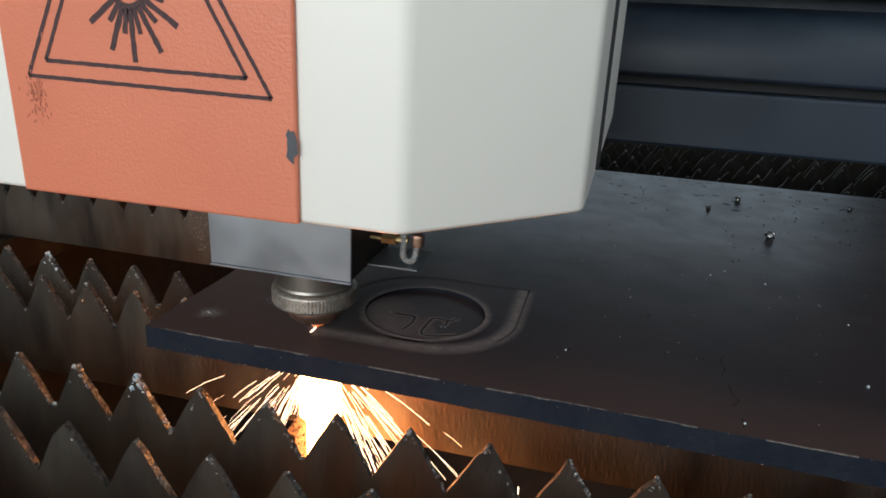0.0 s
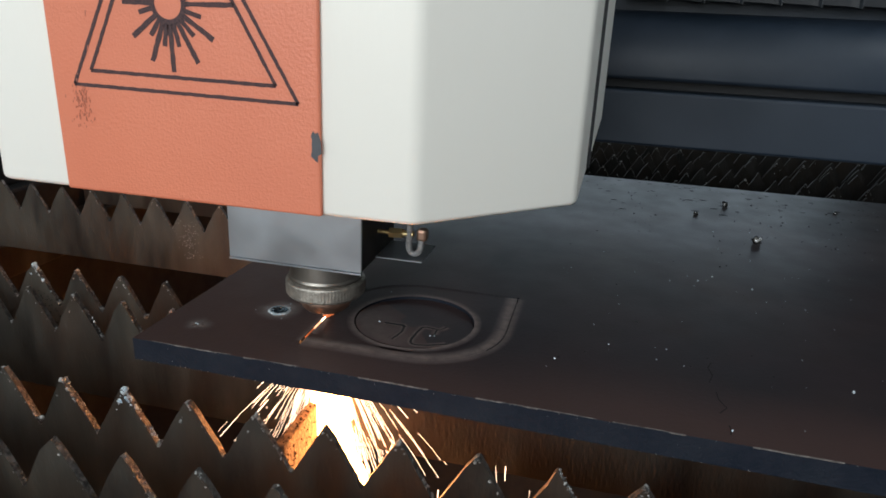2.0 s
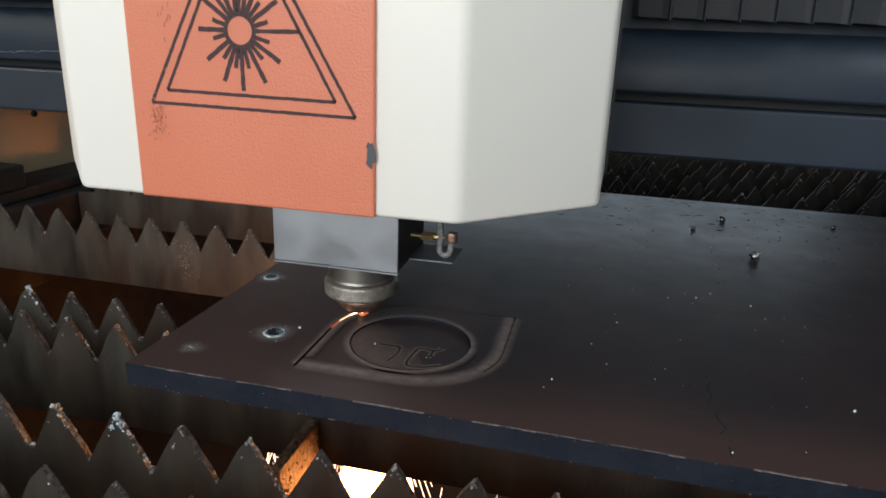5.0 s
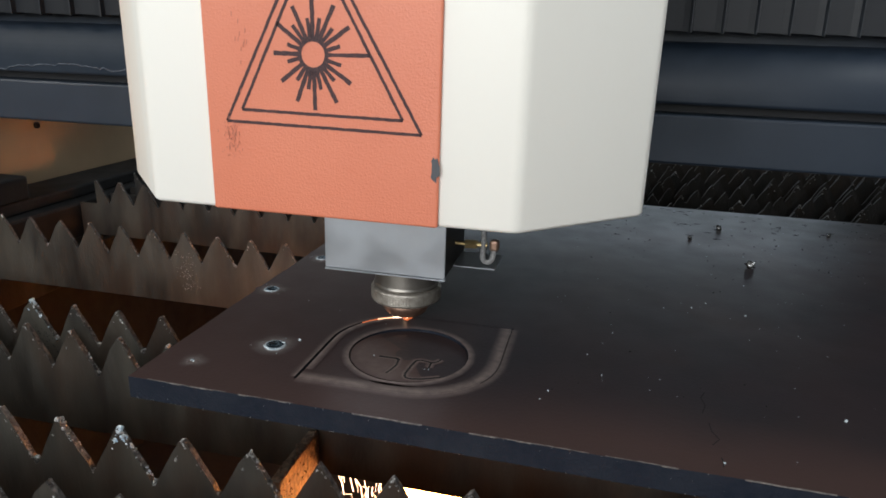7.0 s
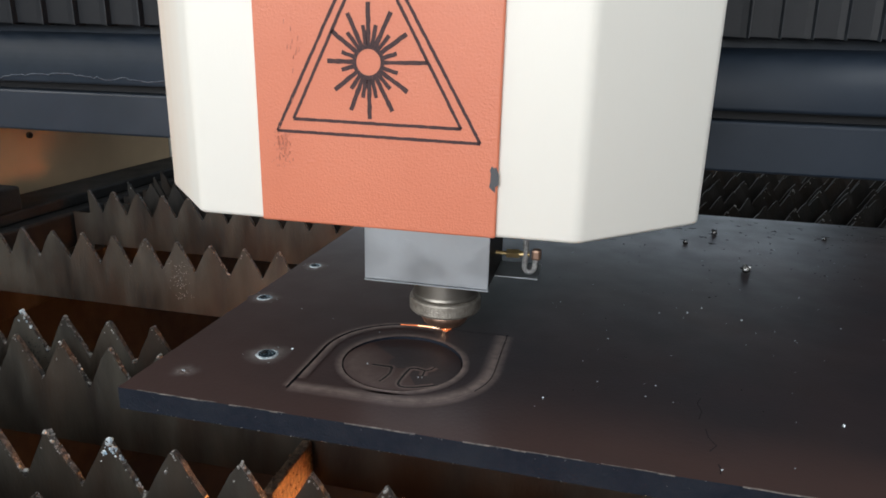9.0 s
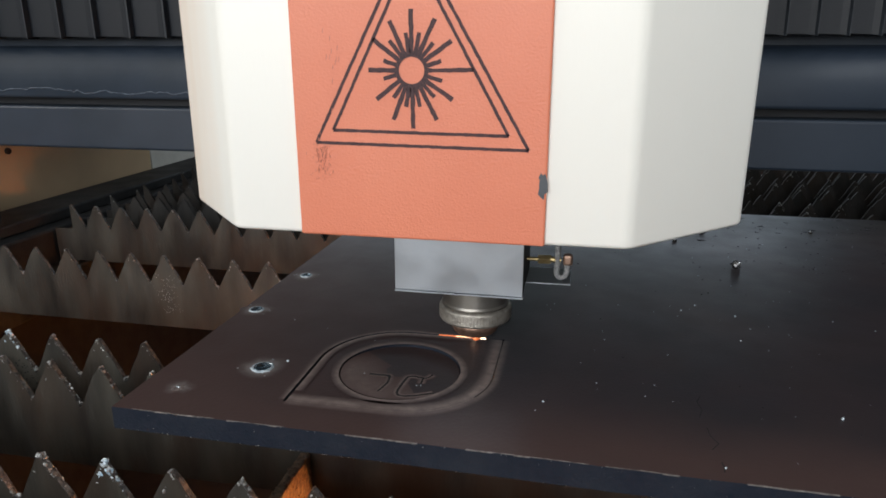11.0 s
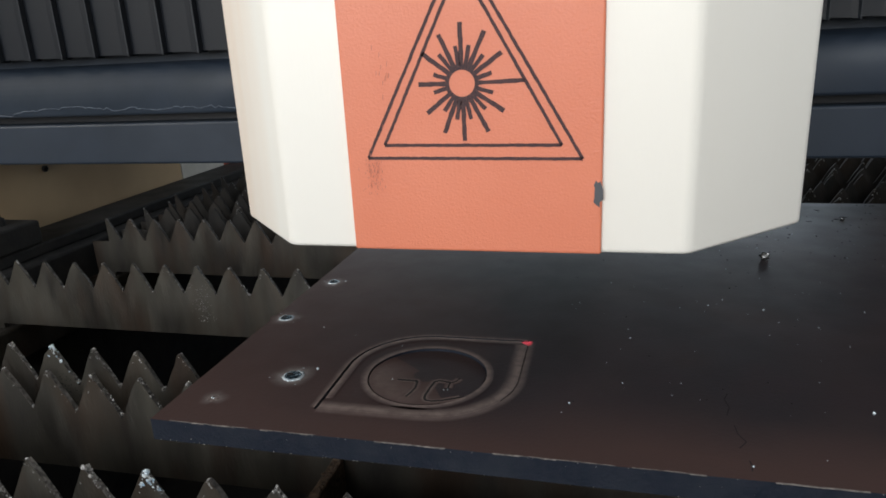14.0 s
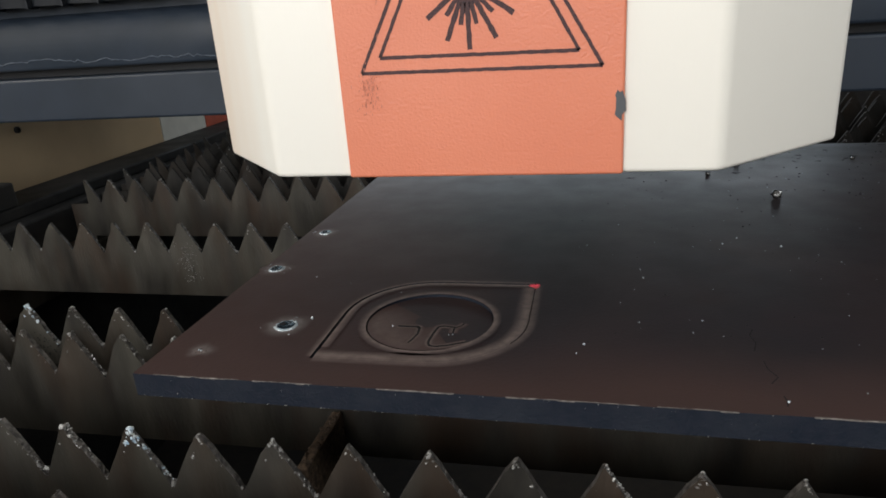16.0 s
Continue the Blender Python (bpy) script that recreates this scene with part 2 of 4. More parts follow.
def prism(bm, loop, z0, z1):
    """A flat-topped prism over a loop of (x, y)."""
    lo = [bm.verts.new((x, y, z0)) for x, y in loop]
    hi = [bm.verts.new((x, y, z1)) for x, y in loop]
    k = len(loop)
    bm.faces.new(lo[::-1])
    bm.faces.new(hi)
    for i in range(k):
        bm.faces.new((lo[i], lo[(i + 1) % k], hi[(i + 1) % k], hi[i]))
    return bm


def slab_with_hole(bm, outer, inner, z0, z1, wall_index=0):
    """A prism over outer with the loop inner cut right through it."""
    tops = []
    for z in (z1, z0):
        rings = [[bm.verts.new((x, y, z)) for x, y in loop] for loop in (outer, inner)]
        edges = [bm.edges.new((r[i], r[(i + 1) % len(r)])) for r in rings for i in range(len(r))]
        bmesh.ops.triangle_fill(bm, edges=edges, use_beauty=True)
        tops.append(rings)
    for a, b in zip(tops[0], tops[1]):
        for i in range(len(a)):
            f = bm.faces.new((a[i], a[(i + 1) % len(a)], b[(i + 1) % len(b)], b[i]))
            f.material_index = wall_index
    return bm


def ribbon(bm, pts, width, z0, z1):
    """A thin flat band along points (x, y)."""
    pts = [Vector(p) for p in pts]
    left, right = [], []
    for i, p in enumerate(pts):
        d = (pts[min(i + 1, len(pts) - 1)] - pts[max(i - 1, 0)]).normalized()
        s = Vector((-d.y, d.x)) * width / 2
        left.append(p + s)
        right.append(p - s)
    return prism(bm, [tuple(p) for p in left + right[::-1]], z0, z1)


def lump(bm, c, r, seed, squash=1.0, sub=1):
    g = bmesh.ops.create_icosphere(bm, subdivisions=sub, radius=1.0)["verts"]
    for v in g:
        k = max(0.4, 1 + 0.95 * noise.noise(v.co * 2.3 + Vector((seed * 3.1, seed, 0))))
        v.co = Vector(c) + Vector((v.co.x * r * k, v.co.y * r * k, v.co.z * r * k * squash))


def soft_sheet(name, rows, closed, mat, parent=None, label=""):
    """A skin over rows of (point, strength): the strength of the burn runs across it."""
    bm = bmesh.new()
    grid = [[bm.verts.new(p) for p, k in row] for row in rows]
    for a, b in zip(grid, grid[1:]):
        for j in range(len(a) - (0 if closed else 1)):
            i = (j + 1) % len(a)
            bm.faces.new((a[j], a[i], b[i], b[j]))
    ob = part(name, bm, mat, parent, label)
    burn = ob.data.attributes.new("scorch", "FLOAT", "POINT")
    burn.data.foreach_set("value", [k for row in rows for p, k in row])
    return ob


def soft_band(name, pts, normals, profile, z, parent=None, label="", taper=0):
    """A burnt band beside a cut, or the disc's painted sheen; profile is (distance along the normal, strength)."""
    ends = [min(1.0, i / taper, (len(pts) - 1 - i) / taper) if taper else 1.0 for i in range(len(pts))]
    rows = [[((x + u * d, y + v * d, z), k * e) for d, k in profile] for (x, y), (u, v), e in zip(pts, normals, ends)]
    return soft_sheet(name, rows, False, M_BURN, parent, label)


def soft_ring(name, x, y, profile, seed, parent, label):
    """A burnt halo; profile is (radius, strength)."""
    rows = [[((x + r * w * math.cos(a), y + r * w * math.sin(a), 0.00006), k) for a, w in
             ((radians(10 * j), 1 + 0.28 * noise.noise(Vector((1.6 * math.cos(radians(10 * j)), 1.6 * math.sin(radians(10 * j)), seed)))) for j in range(36))]
            for r, k in profile]
    return soft_sheet(name, rows, True, M_ASH, parent, label)


def left_of(pts):
    """Unit normals to the left of a line of points."""
    out = []
    for i in range(len(pts)):
        (xa, ya), (xb, yb) = pts[max(i - 1, 0)], pts[min(i + 1, len(pts) - 1)]
        d = math.dist((xa, ya), (xb, yb)) or 1.0
        out.append((-(yb - ya) / d, (xb - xa) / d))
    return out


def empty(name, label, category, group="", kind=""):
    return tagged(new(name), label, category, group, kind)


# ---- workshop shell ----
FLOOR = -0.85


def build_hall():
    x0, x1, y0, y1, z1 = -3.0, 3.6, -3.1, 4.0, 2.5
    f = part("floor", boxed(x0, x1, y0, y1, FLOOR - 0.1, FLOOR), M_FLOOR)
    tagged(f, "grey concrete workshop floor", "floor", kind="structure")
    c = part("ceiling", boxed(x0, x1, y0, y1, z1, z1 + 0.1), M_WALL)
    tagged(c, "plain grey workshop ceiling", "ceiling", kind="structure")
    for name, b in (("wall_west", (x0 - 0.15, x0, y0, y1)), ("wall_east", (x1, x1 + 0.15, y0, y1))):
        w = part(name, boxed(*b, FLOOR, z1), M_WALL)
        tagged(w, "plain grey workshop wall", "wall", kind="structure")
    bm = bmesh.new()
    wx0, wx1, wz0, wz1 = -2.4, 0.8, 0.0, 2.0
    for b in ((x0, wx0, FLOOR, z1), (wx1, x1, FLOOR, z1), (wx0, wx1, FLOOR, wz0), (wx0, wx1, wz1, z1)):
        box(bm, b[0], b[1], y0 - 0.15, y0, b[2], b[3])
    tagged(part("wall_south", bm, M_WALL), "plain grey workshop wall with a window opening", "wall", kind="structure")
    bm = bmesh.new()
    for b in ((x0, -2.7, FLOOR, z1), (1.7, x1, FLOOR, z1), (-2.7, 1.7, FLOOR, 0.05), (-2.7, 1.7, 1.45, z1)):
        box(bm, b[0], b[1], y1, y1 + 0.15, b[2], b[3])
    tagged(part("wall_north", bm, M_WALL), "plain grey workshop wall with a window opening", "wall", kind="structure")
    # rear window is assumed and out of view, to go with the added rear lamp
    win = empty("window_2", "unseen wide steel workshop window", "window", kind="structure")
    for x in (-2.68, -1.22, 0.22, 1.68):
        part("window_frame", boxed(x - 0.02, x + 0.02, y1 + 0.05, y1 + 0.1, 0.05, 1.45), M_FRAME, win)
    win = empty("window_1", "unseen wide steel workshop window", "window", kind="structure")
    for i in range(4):
        x = wx0 + 0.02 + i * (wx1 - wx0 - 0.04) / 3
        part("window_frame", boxed(x - 0.02, x + 0.02, y0 - 0.1, y0 - 0.05, wz0, wz1), M_FRAME, win)


build_hall()

# ---- machine bed ----
TIP = -0.0152      # slat tips, on which the plate lies
PITCH = 0.0358


def build_bed():
    bed = empty("machine_bed", "black steel cutting bed with a sooty pit under the slats", "machine bed", kind="structure")
    part("pit_floor", boxed(-0.44, 1.3, -0.135, 1.75, -0.48, -0.46), M_PIT, bed)
    # front wall is out of view, placed close and high to shade the lower slats
    part("front_wall", boxed(-0.44, 1.3, -0.16, -0.135, FLOOR, -0.018, bevel=0.003), M_FRAME, bed)
    part("back_wall", boxed(-0.44, 1.3, 1.75, 1.77, FLOOR, -0.03), M_FRAME, bed)
    part("right_wall", boxed(1.3, 1.32, -0.16, 1.77, FLOOR, -0.03), M_FRAME, bed)
    part("left_wall", boxed(-0.53, -0.44, -0.16, 1.77, FLOOR, -0.05, bevel=0.004), M_FRAME, bed)
    part("left_rail", boxed(-0.528, -0.458, -0.155, 1.76, -0.05, -0.034, bevel=0.003), M_FRAME, bed)
    part("slat_rest", boxed(-0.44, -0.40, -0.134, 1.75, -0.135, -0.095, bevel=0.003), M_SLAT, bed)
    part("slat_rest", boxed(1.26, 1.3, -0.134, 1.75, -0.135, -0.095, bevel=0.003), M_SLAT, bed)
    side = empty("side_panel", "worn beige painted side panel of the machine", "panel", kind="structure")
    part("beige_sheet", boxed(-0.56, -0.53, -0.155, 0.812, -0.8, 0.064), M_BEIGE, side)
    part("white_sheet", boxed(-0.56, -0.53, 0.815, 0.955, -0.8, 0.064), M_WHITE, side, "white painted strip")
    part("red_sheet", boxed(-0.56, -0.53, 0.958, 1.76, -0.8, 0.064), M_RED, side, "red painted strip")
    bm = bmesh.new()
    lathe(bm, [(0.0045, 0), (0.0045, 0.003), (0.003, 0.004), (0.0025, 0.002)], 12)
    bolt = part("bolt", bm, M_FRAME, side)
    bolt.matrix_basis = pose(-0.53, 0.506, 0.0415, 0, 90, 0)
    for name, x in (("guide_rail_west", -0.70), ("guide_rail_east", 1.34)):
        g = part(name, boxed(x, x + 0.1, -0.155, 1.76, FLOOR, -0.02, bevel=0.004), M_FRAME)
        tagged(g, "black steel rail that carries the gantry", "rail", kind="structure")
    stop = empty("rail_stop", "black steel stop block with a bolt on the rail", "stop block")
    part("block", boxed(-0.515, -0.455, 0.315, 0.405, -0.034, -0.004, bevel=0.003), M_FRAME, stop)
    bm = bmesh.new()
    lathe(bm, [(0.009, -0.004), (0.009, 0.004), (0.006, 0.006), (0.0055, 0.010), (0.0055, 0.012)], 16, -0.485, 0.372)
    part("bolt", bm, M_FRAME, stop)
    # short rest bar between the two front slats
    bm = boxed(0.0715, 0.0780, 0.012, 0.0642, -0.090, -0.0585, bevel=0.001)
    rng = random.Random(77)
    for k in range(90):
        lump(bm, (rng.uniform(0.0775, 0.0783), rng.uniform(0.014, 0.063), rng.uniform(-0.089, -0.060)), rng.uniform(0.0003, 0.0008), k)
    for k in range(50):
        lump(bm, (rng.uniform(0.072, 0.078), rng.uniform(0.014, 0.063), -0.0583), rng.uniform(0.0003, 0.0010), k)
    bar = part("support_bar", bm, M_RUSTY)
    tagged(bar, "short rusty steel bar set between two slats", "support bar", kind="structure")


build_bed()


def slat_profile(x_first, count, rng, depth):
    """Outline of a slat's toothed upper edge."""
    pts = []
    for k in range(count):
        xt = x_first + k * PITCH + rng.uniform(-0.0008, 0.0008)
        zt = TIP - rng.uniform(0.0, 0.0012)
        zv = TIP - depth + rng.uniform(-0.0015, 0.0015)
        w = rng.uniform(0.0005, 0.0016)
        xv = xt + PITCH / 2
        pts.append((xt - w, zt - 0.0006))
        pts.append((xt + w * 0.3, zt))
        pts.append((xt + w, zt - 0.0009))
        for s in (0.2, 0.4, 0.6, 0.8):
            pts.append((xt + w + (xv - xt - w) * s + rng.uniform(-0.00045, 0.00045), zt + (zv - zt) * s))
        pts.append((xv - 0.0007, zv))
        pts.append((xv + 0.0007, zv))
        for s in (0.25, 0.5, 0.75):
            pts.append((xv + 0.0007 + (PITCH / 2 - w - 0.0007) * s + rng.uniform(-0.00035, 0.00035), zv + (TIP - zv) * s))
    return pts


def build_slat(y, phase, x0=-0.43, x1=1.29, seed=0, crust=1.0, blue=None):
    rng = random.Random(seed)
    first = phase - math.floor((phase - x0 - 0.02) / PITCH) * PITCH
    count = int((x1 - 0.02 - first) / PITCH)
    pts = slat_profile(first, count, rng, 0.0295)
    low = -0.0888
    bm = bmesh.new()
    th = 0.0016
    rows = []
    for dy, inset in ((-th, 0.0004), (th, 0.0004)):
        up = [bm.verts.new((x, y + dy, z)) for x, z in pts]
        dn = [bm.verts.new((x, y + dy, low)) for x, z in pts]
        for i in range(len(pts) - 1):
            bm.faces.new((dn[i], dn[i + 1], up[i + 1], up[i]))
        rows.append((up, dn))
    (ua, da), (ub, db) = rows
    for i in range(len(pts) - 1):
        bm.faces.new((ua[i], ua[i + 1], ub[i + 1], ub[i])).material_index = 1
        bm.faces.new((da[i], da[i + 1], db[i + 1], db[i]))
    bm.faces.new((ua[0], ub[0], db[0], da[0]))
    bm.faces.new((ua[-1], ub[-1], db[-1], da[-1]))
    # plain ends that reach the rests
    box(bm, x0, pts[0][0], y - th, y + th, -0.095, -0.047)
    box(bm, pts[-1][0], x1, y - th, y + th, -0.095, -0.047)
    # slats behind the plate take the copy darkened for shade
    slat = part("support_slat", bm, [M_SLAT, M_EDGE] if y < 0.5 else [M_SLAT_SHADED, M_SLAT_SHADED])
    tagged(slat, "grey-brown steel support slat with saw teeth and slag", "support slat", "support slats")
    bm = bmesh.new()
    bb = bmesh.new()
    for k in range(count):
        xt = first + k * PITCH
        if not -0.4 < xt < 0.75:
            continue
        target = bb if blue is not None and abs(xt - blue) < 0.5 * PITCH else bm
        n_tip = rng.randint(16, 34) if rng.random() < crust else 2
        for _ in range(n_tip + (30 if target is bb else 0)):
            s = rng.random() ** 2 * 0.4
            lump(target, (xt + (rng.choice((-0.6, 1, 1)) * s * PITCH / 2), y + rng.uniform(-th, th), TIP - 0.0011 - s * 0.0295),
                 rng.uniform(0.00025, 0.0010) * (1.45 if target is bb else 1.0), rng.random() * 50, rng.uniform(0.6, 1.4))
        for _ in range(int(rng.randint(30, 60) * crust) if y < 0.4 else 0):
            s = rng.random()
            lump(target if rng.random() < 0.5 else bm, (xt + s * PITCH / 2 + rng.uniform(-.0003, .0004), y + rng.uniform(-th, th), TIP - 0.0012 - s * 0.0285),
                 rng.uniform(0.00015, 0.00065), rng.random() * 50, rng.uniform(0.7, 2.0))
        if rng.random() < 0.5 * crust:
            lump(bm, (xt + PITCH / 2, y, TIP - 0.0285), rng.uniform(0.0009, 0.002), rng.random() * 50)
    if len(bm.verts):
        tagged(part("slag_crust", bm, M_SLAG, slat, "pale crusted slag beads along the teeth"), kind="stuff")
    else:
        bm.free()
    if len(bb.verts):
        part("blue_slag", bb, M_SLAG_BLUE, slat, "blue tempered slag on one tooth")
    else:
        bb.free()
    return slat


for i, (y, phase, crust, blue) in enumerate((
        (-0.0660, 0.0077, 0.5, None), (-0.0222, 0.0100, 1.0, 0.0100), (0.0662, -0.1315, 0.8, None), (0.1023, -0.1612, 0.9, -0.1612),
        (0.2848, -0.1585, 0.7, None), (0.4580, -0.1880, 0.5, None), (0.5150, -0.352, 0.3, None), (0.5560, -0.377, 0.3, None), (0.5980, -0.36, 0.3, None),
        (0.6450, -0.379, 0.3, None), (0.6900, -0.355, 0.3, None), (0.7350, -0.365, 0.2, None), (0.7800, -0.35, 0.2, None), (0.8250, -0.372, 0.2, None), (0.8700, -0.378, 0.2, None), (0.9150, -0.36, 0.2, None), (1.0050, -0.369, 0.2, None))):
    build_slat(y, phase, seed=11 + i, crust=crust, blue=blue)


def build_speckles():
    """Pale spatter on the face of one tooth, dark spatter on another."""
    rng = random.Random(31)
    for name, cx, y, mat, lab in (("pale_spatter", -0.1585, 0.2832, M_SLAG, "pale spatter on a slat tooth"), ("dark_spatter", -0.1530, 0.1007, M_SOOT, "dark spatter on a slat tooth")):
        bm = bmesh.new()
        for k in range(110):
            x, z = cx + rng.gauss(0, 0.0065), rng.uniform(-0.075, -0.034)
            lump(bm, (x, y, z), rng.uniform(0.0002, 0.0006), k, 1.0)
        tagged(part(name, bm, mat), lab, "spatter", kind="stuff")


build_speckles()

# ---- the plate being cut ----
THICK = 0.0152
LX0, LX1, LY0, LY1, LR = 0.0845, 0.1853, 0.0245, 0.1195, 0.045
DISC, DISC_R = (0.1333, 0.0688), 0.0337
KERF = 0.0016


def arc(cx, cy, r, a0, a1, n=14):
    return [(cx + r * math.cos(radians(a0 + (a1 - a0) * i / n)), cy + r * math.sin(radians(a0 + (a1 - a0) * i / n))) for i in range(n + 1)]


def leaf(grow=0.0):
    """The leaf-shaped outline, from its lower left tip clockwise."""
    x0, x1, y0, y1 = LX0 - grow, LX1 + grow, LY0 - grow, LY1 + grow
    r = LR + grow
    return [(x0, y0)] + arc(x0 + r, y1 - r, r, 180, 90) + [(x1, y1)] + arc(x1 - r, y0 + r, r, 0, -90)


EDGE_THICK = 0.0122      # height of the visible edge


def build_plate():
    bm = bmesh.new()
    rng = random.Random(4)
    front = [(x, 0.00035 * math.sin(9 * x) + rng.uniform(-0.0002, 0.0002)) for x in [i * 0.02 for i in range(61)]]
    outer = front + [(1.2, 0.507), (0.0, 0.507)] + [(rng.uniform(-0.0002, 0.0002), 0.507 - i * 0.02) for i in range(1, 25)]
    turn = radians(0.72)
    hole = [(x * math.cos(turn) - y * math.sin(turn), x * math.sin(turn) + y * math.cos(turn)) for x, y in leaf(KERF)]
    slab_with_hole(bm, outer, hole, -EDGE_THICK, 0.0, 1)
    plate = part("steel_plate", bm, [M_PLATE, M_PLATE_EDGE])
    # added slab down to the slat tips, set back into shade and out of sight
    bm = bmesh.new()
    inset = [(max(x, 0.007), max(y, 0.007)) for x, y in outer]
    inset = [q for i, q in enumerate(inset) if i == 0 or math.dist(q, inset[i - 1]) > 0.004]
    wide = [(x * math.cos(turn) - y * math.sin(turn), x * math.sin(turn) + y * math.cos(turn)) for x, y in leaf(KERF + 0.001)]
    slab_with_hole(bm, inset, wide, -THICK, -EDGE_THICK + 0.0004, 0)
    part("under_slab", bm, M_PLATE_EDGE, plate, "added dark slab under the plate, set back at the edge")
    plate.matrix_basis = pose(0, 0, 0, 0, 0, -0.72)
    tagged(plate, "thick dark mill-scaled steel plate lying on saw-tooth slats", "steel plate")
    # bevel highlight along the front edge, painted as thin pale strips
    for k in range(12):
        xa = k * 0.06 + rng.uniform(0.0, 0.012)
        xb = xa + rng.uniform(0.03, 0.055)
        pts = [(xa + (xb - xa) * u / 6, 0.00035 * math.sin(9 * (xa + (xb - xa) * u / 6)) + 0.0002 + rng.uniform(-0.0001, 0.0002)) for u in range(7)]
        part("arris_glint", ribbon(bmesh.new(), pts, 0.0006, -0.0004, 0.0001), M_ARRIS_GLINT, plate, "pale highlight painted on the arris")
    # burr along the lower front edge
    bm = bmesh.new()
    for i in range(220):
        x = rng.uniform(0, 0.7)
        lump(bm, (x, -0.0001, rng.choice((-0.0002, -0.0002, -EDGE_THICK + 0.0003, -EDGE_THICK + 0.0003, -EDGE_THICK + 0.0003, rng.uniform(-EDGE_THICK, 0)))), rng.uniform(0.0001, 0.00026), i)
    tagged(part("edge_burr", bm, M_SLAG, plate, "tiny bright burrs on the cut edge"), kind="stuff")
    for (x, y), r, s in (((0.0556, 0.0558), 0.0068, 1), ((0.0118, 0.1370), 0.0056, 2), ((0.0171, 0.2128), 0.0052, 3)):
        r2 = random.Random(s)
        bm = bmesh.new()
        lathe(bm, [(r * 0.98, -0.0004), (r * 0.92, 0.0003), (r * 0.80, 0.0007), (r * 0.70, 0.0005), (r * 0.45, 0.0001), (r * 0.2, -0.0001)], 30, x, y,
              lambda i, j: 0.14 * noise.noise(Vector((3.0 * math.cos(j * 0.21), 3.0 * math.sin(j * 0.21), s + 0.4 * i))))
        for k in range(9):
            a = r2.uniform(0, 2 * math.pi)
            lump(bm, (x + 0.8 * r * math.cos(a), y + 0.8 * r * math.sin(a), 0.0004), r2.uniform(0.0006, 0.0012), s * 7 + k, 0.5)
        for k in range(7):
            a = r2.uniform(0, 2 * math.pi)
            d = r * r2.uniform(1.1, 2.1)
            lump(bm, (x + d * math.cos(a), y + d * math.sin(a), 0.0001), r2.uniform(0.0002, 0.0006), s * 9 + k, 0.6)
        rim = part("pierce_rim", bm, M_SPLASH, plate, "bright splashed rim of a pierced hole", smooth=True)
        rim.matrix_basis = pose(0, 0, 0, 0, 0, 0.72)
        bm = bmesh.new()
        lathe(bm, [(r * 0.25, -0.0006), (r * 0.24, 0.00086), (r * 0.2, 0.0009)], 24, x - 0.33 * r, y + 0.12 * r, lambda i, j: 0.3 * math.sin(j * 1.3))
        hole = part("pierce_hole", bm, M_SOOT, plate, "dark pierced hole")
        hole.matrix_basis = pose(0, 0, 0, 0, 0, 0.72)
        bm = bmesh.new()
        lathe(bm, [(r * 0.74, -0.0005), (r * 0.72, 0.00078), (r * 0.5, 0.0006), (r * 0.3, 0.0008), (r * 0.1, 0.0006)], 26, x, y,
              lambda i, j: 0.2 * noise.noise(Vector((2.2 * math.cos(j * 0.24), 2.2 * math.sin(j * 0.24), s * 3 + i))))
        pool = part("melt_pool", bm, M_TEMPER, plate, "blue tempered melt inside the pierced hole", smooth=True)
        pool.matrix_basis = pose(0, 0, 0, 0, 0, 0.72)
        halo = soft_ring("scorch_ring", x, y, [(r * 0.9, 0.75), (r * 1.15, 0.55), (r * 1.5, 0.22), (r * 2.1, 0.0)], s, plate, "pale ashen ring burnt round the hole")
        halo.matrix_basis = pose(0, 0, 0, 0, 0, 0.72)
    bm = bmesh.new()
    lathe(bm, [(0.0036, -0.0004), (0.0034, 0.00012), (0.0016, 0.0004), (0.0008, 0.0002)], 18, 0.022, 0.0249, lambda i, j: 0.2 * math.sin(2.3 * j))
    dimple = part("pierce_mark", bm, M_SCORCH, plate, "small pale pierce mark")
    dimple.matrix_basis = pose(0, 0, 0, 0, 0, 0.72)
    halo = soft_ring("scorch_ring", 0.022, 0.0249, [(0.001, 0.6), (0.003, 0.45), (0.0055, 0.18), (0.0085, 0.0)], 9, plate, "pale ashen ring round the mark")
    halo.matrix_basis = pose(0, 0, 0, 0, 0, 0.72)
    bm = bmesh.new()
    for k, (x, y) in enumerate(((0.0212, 0.0252), (0.0226, 0.0246))):
        lump(bm, (x, y, 0.0003), 0.0006, k, 0.7)
    beads = part("splash_bead", bm, M_SPLASH, plate, "tiny bright splash beads")
    beads.matrix_basis = pose(0, 0, 0, 0, 0, 0.72)
    return plate


plate = build_plate()


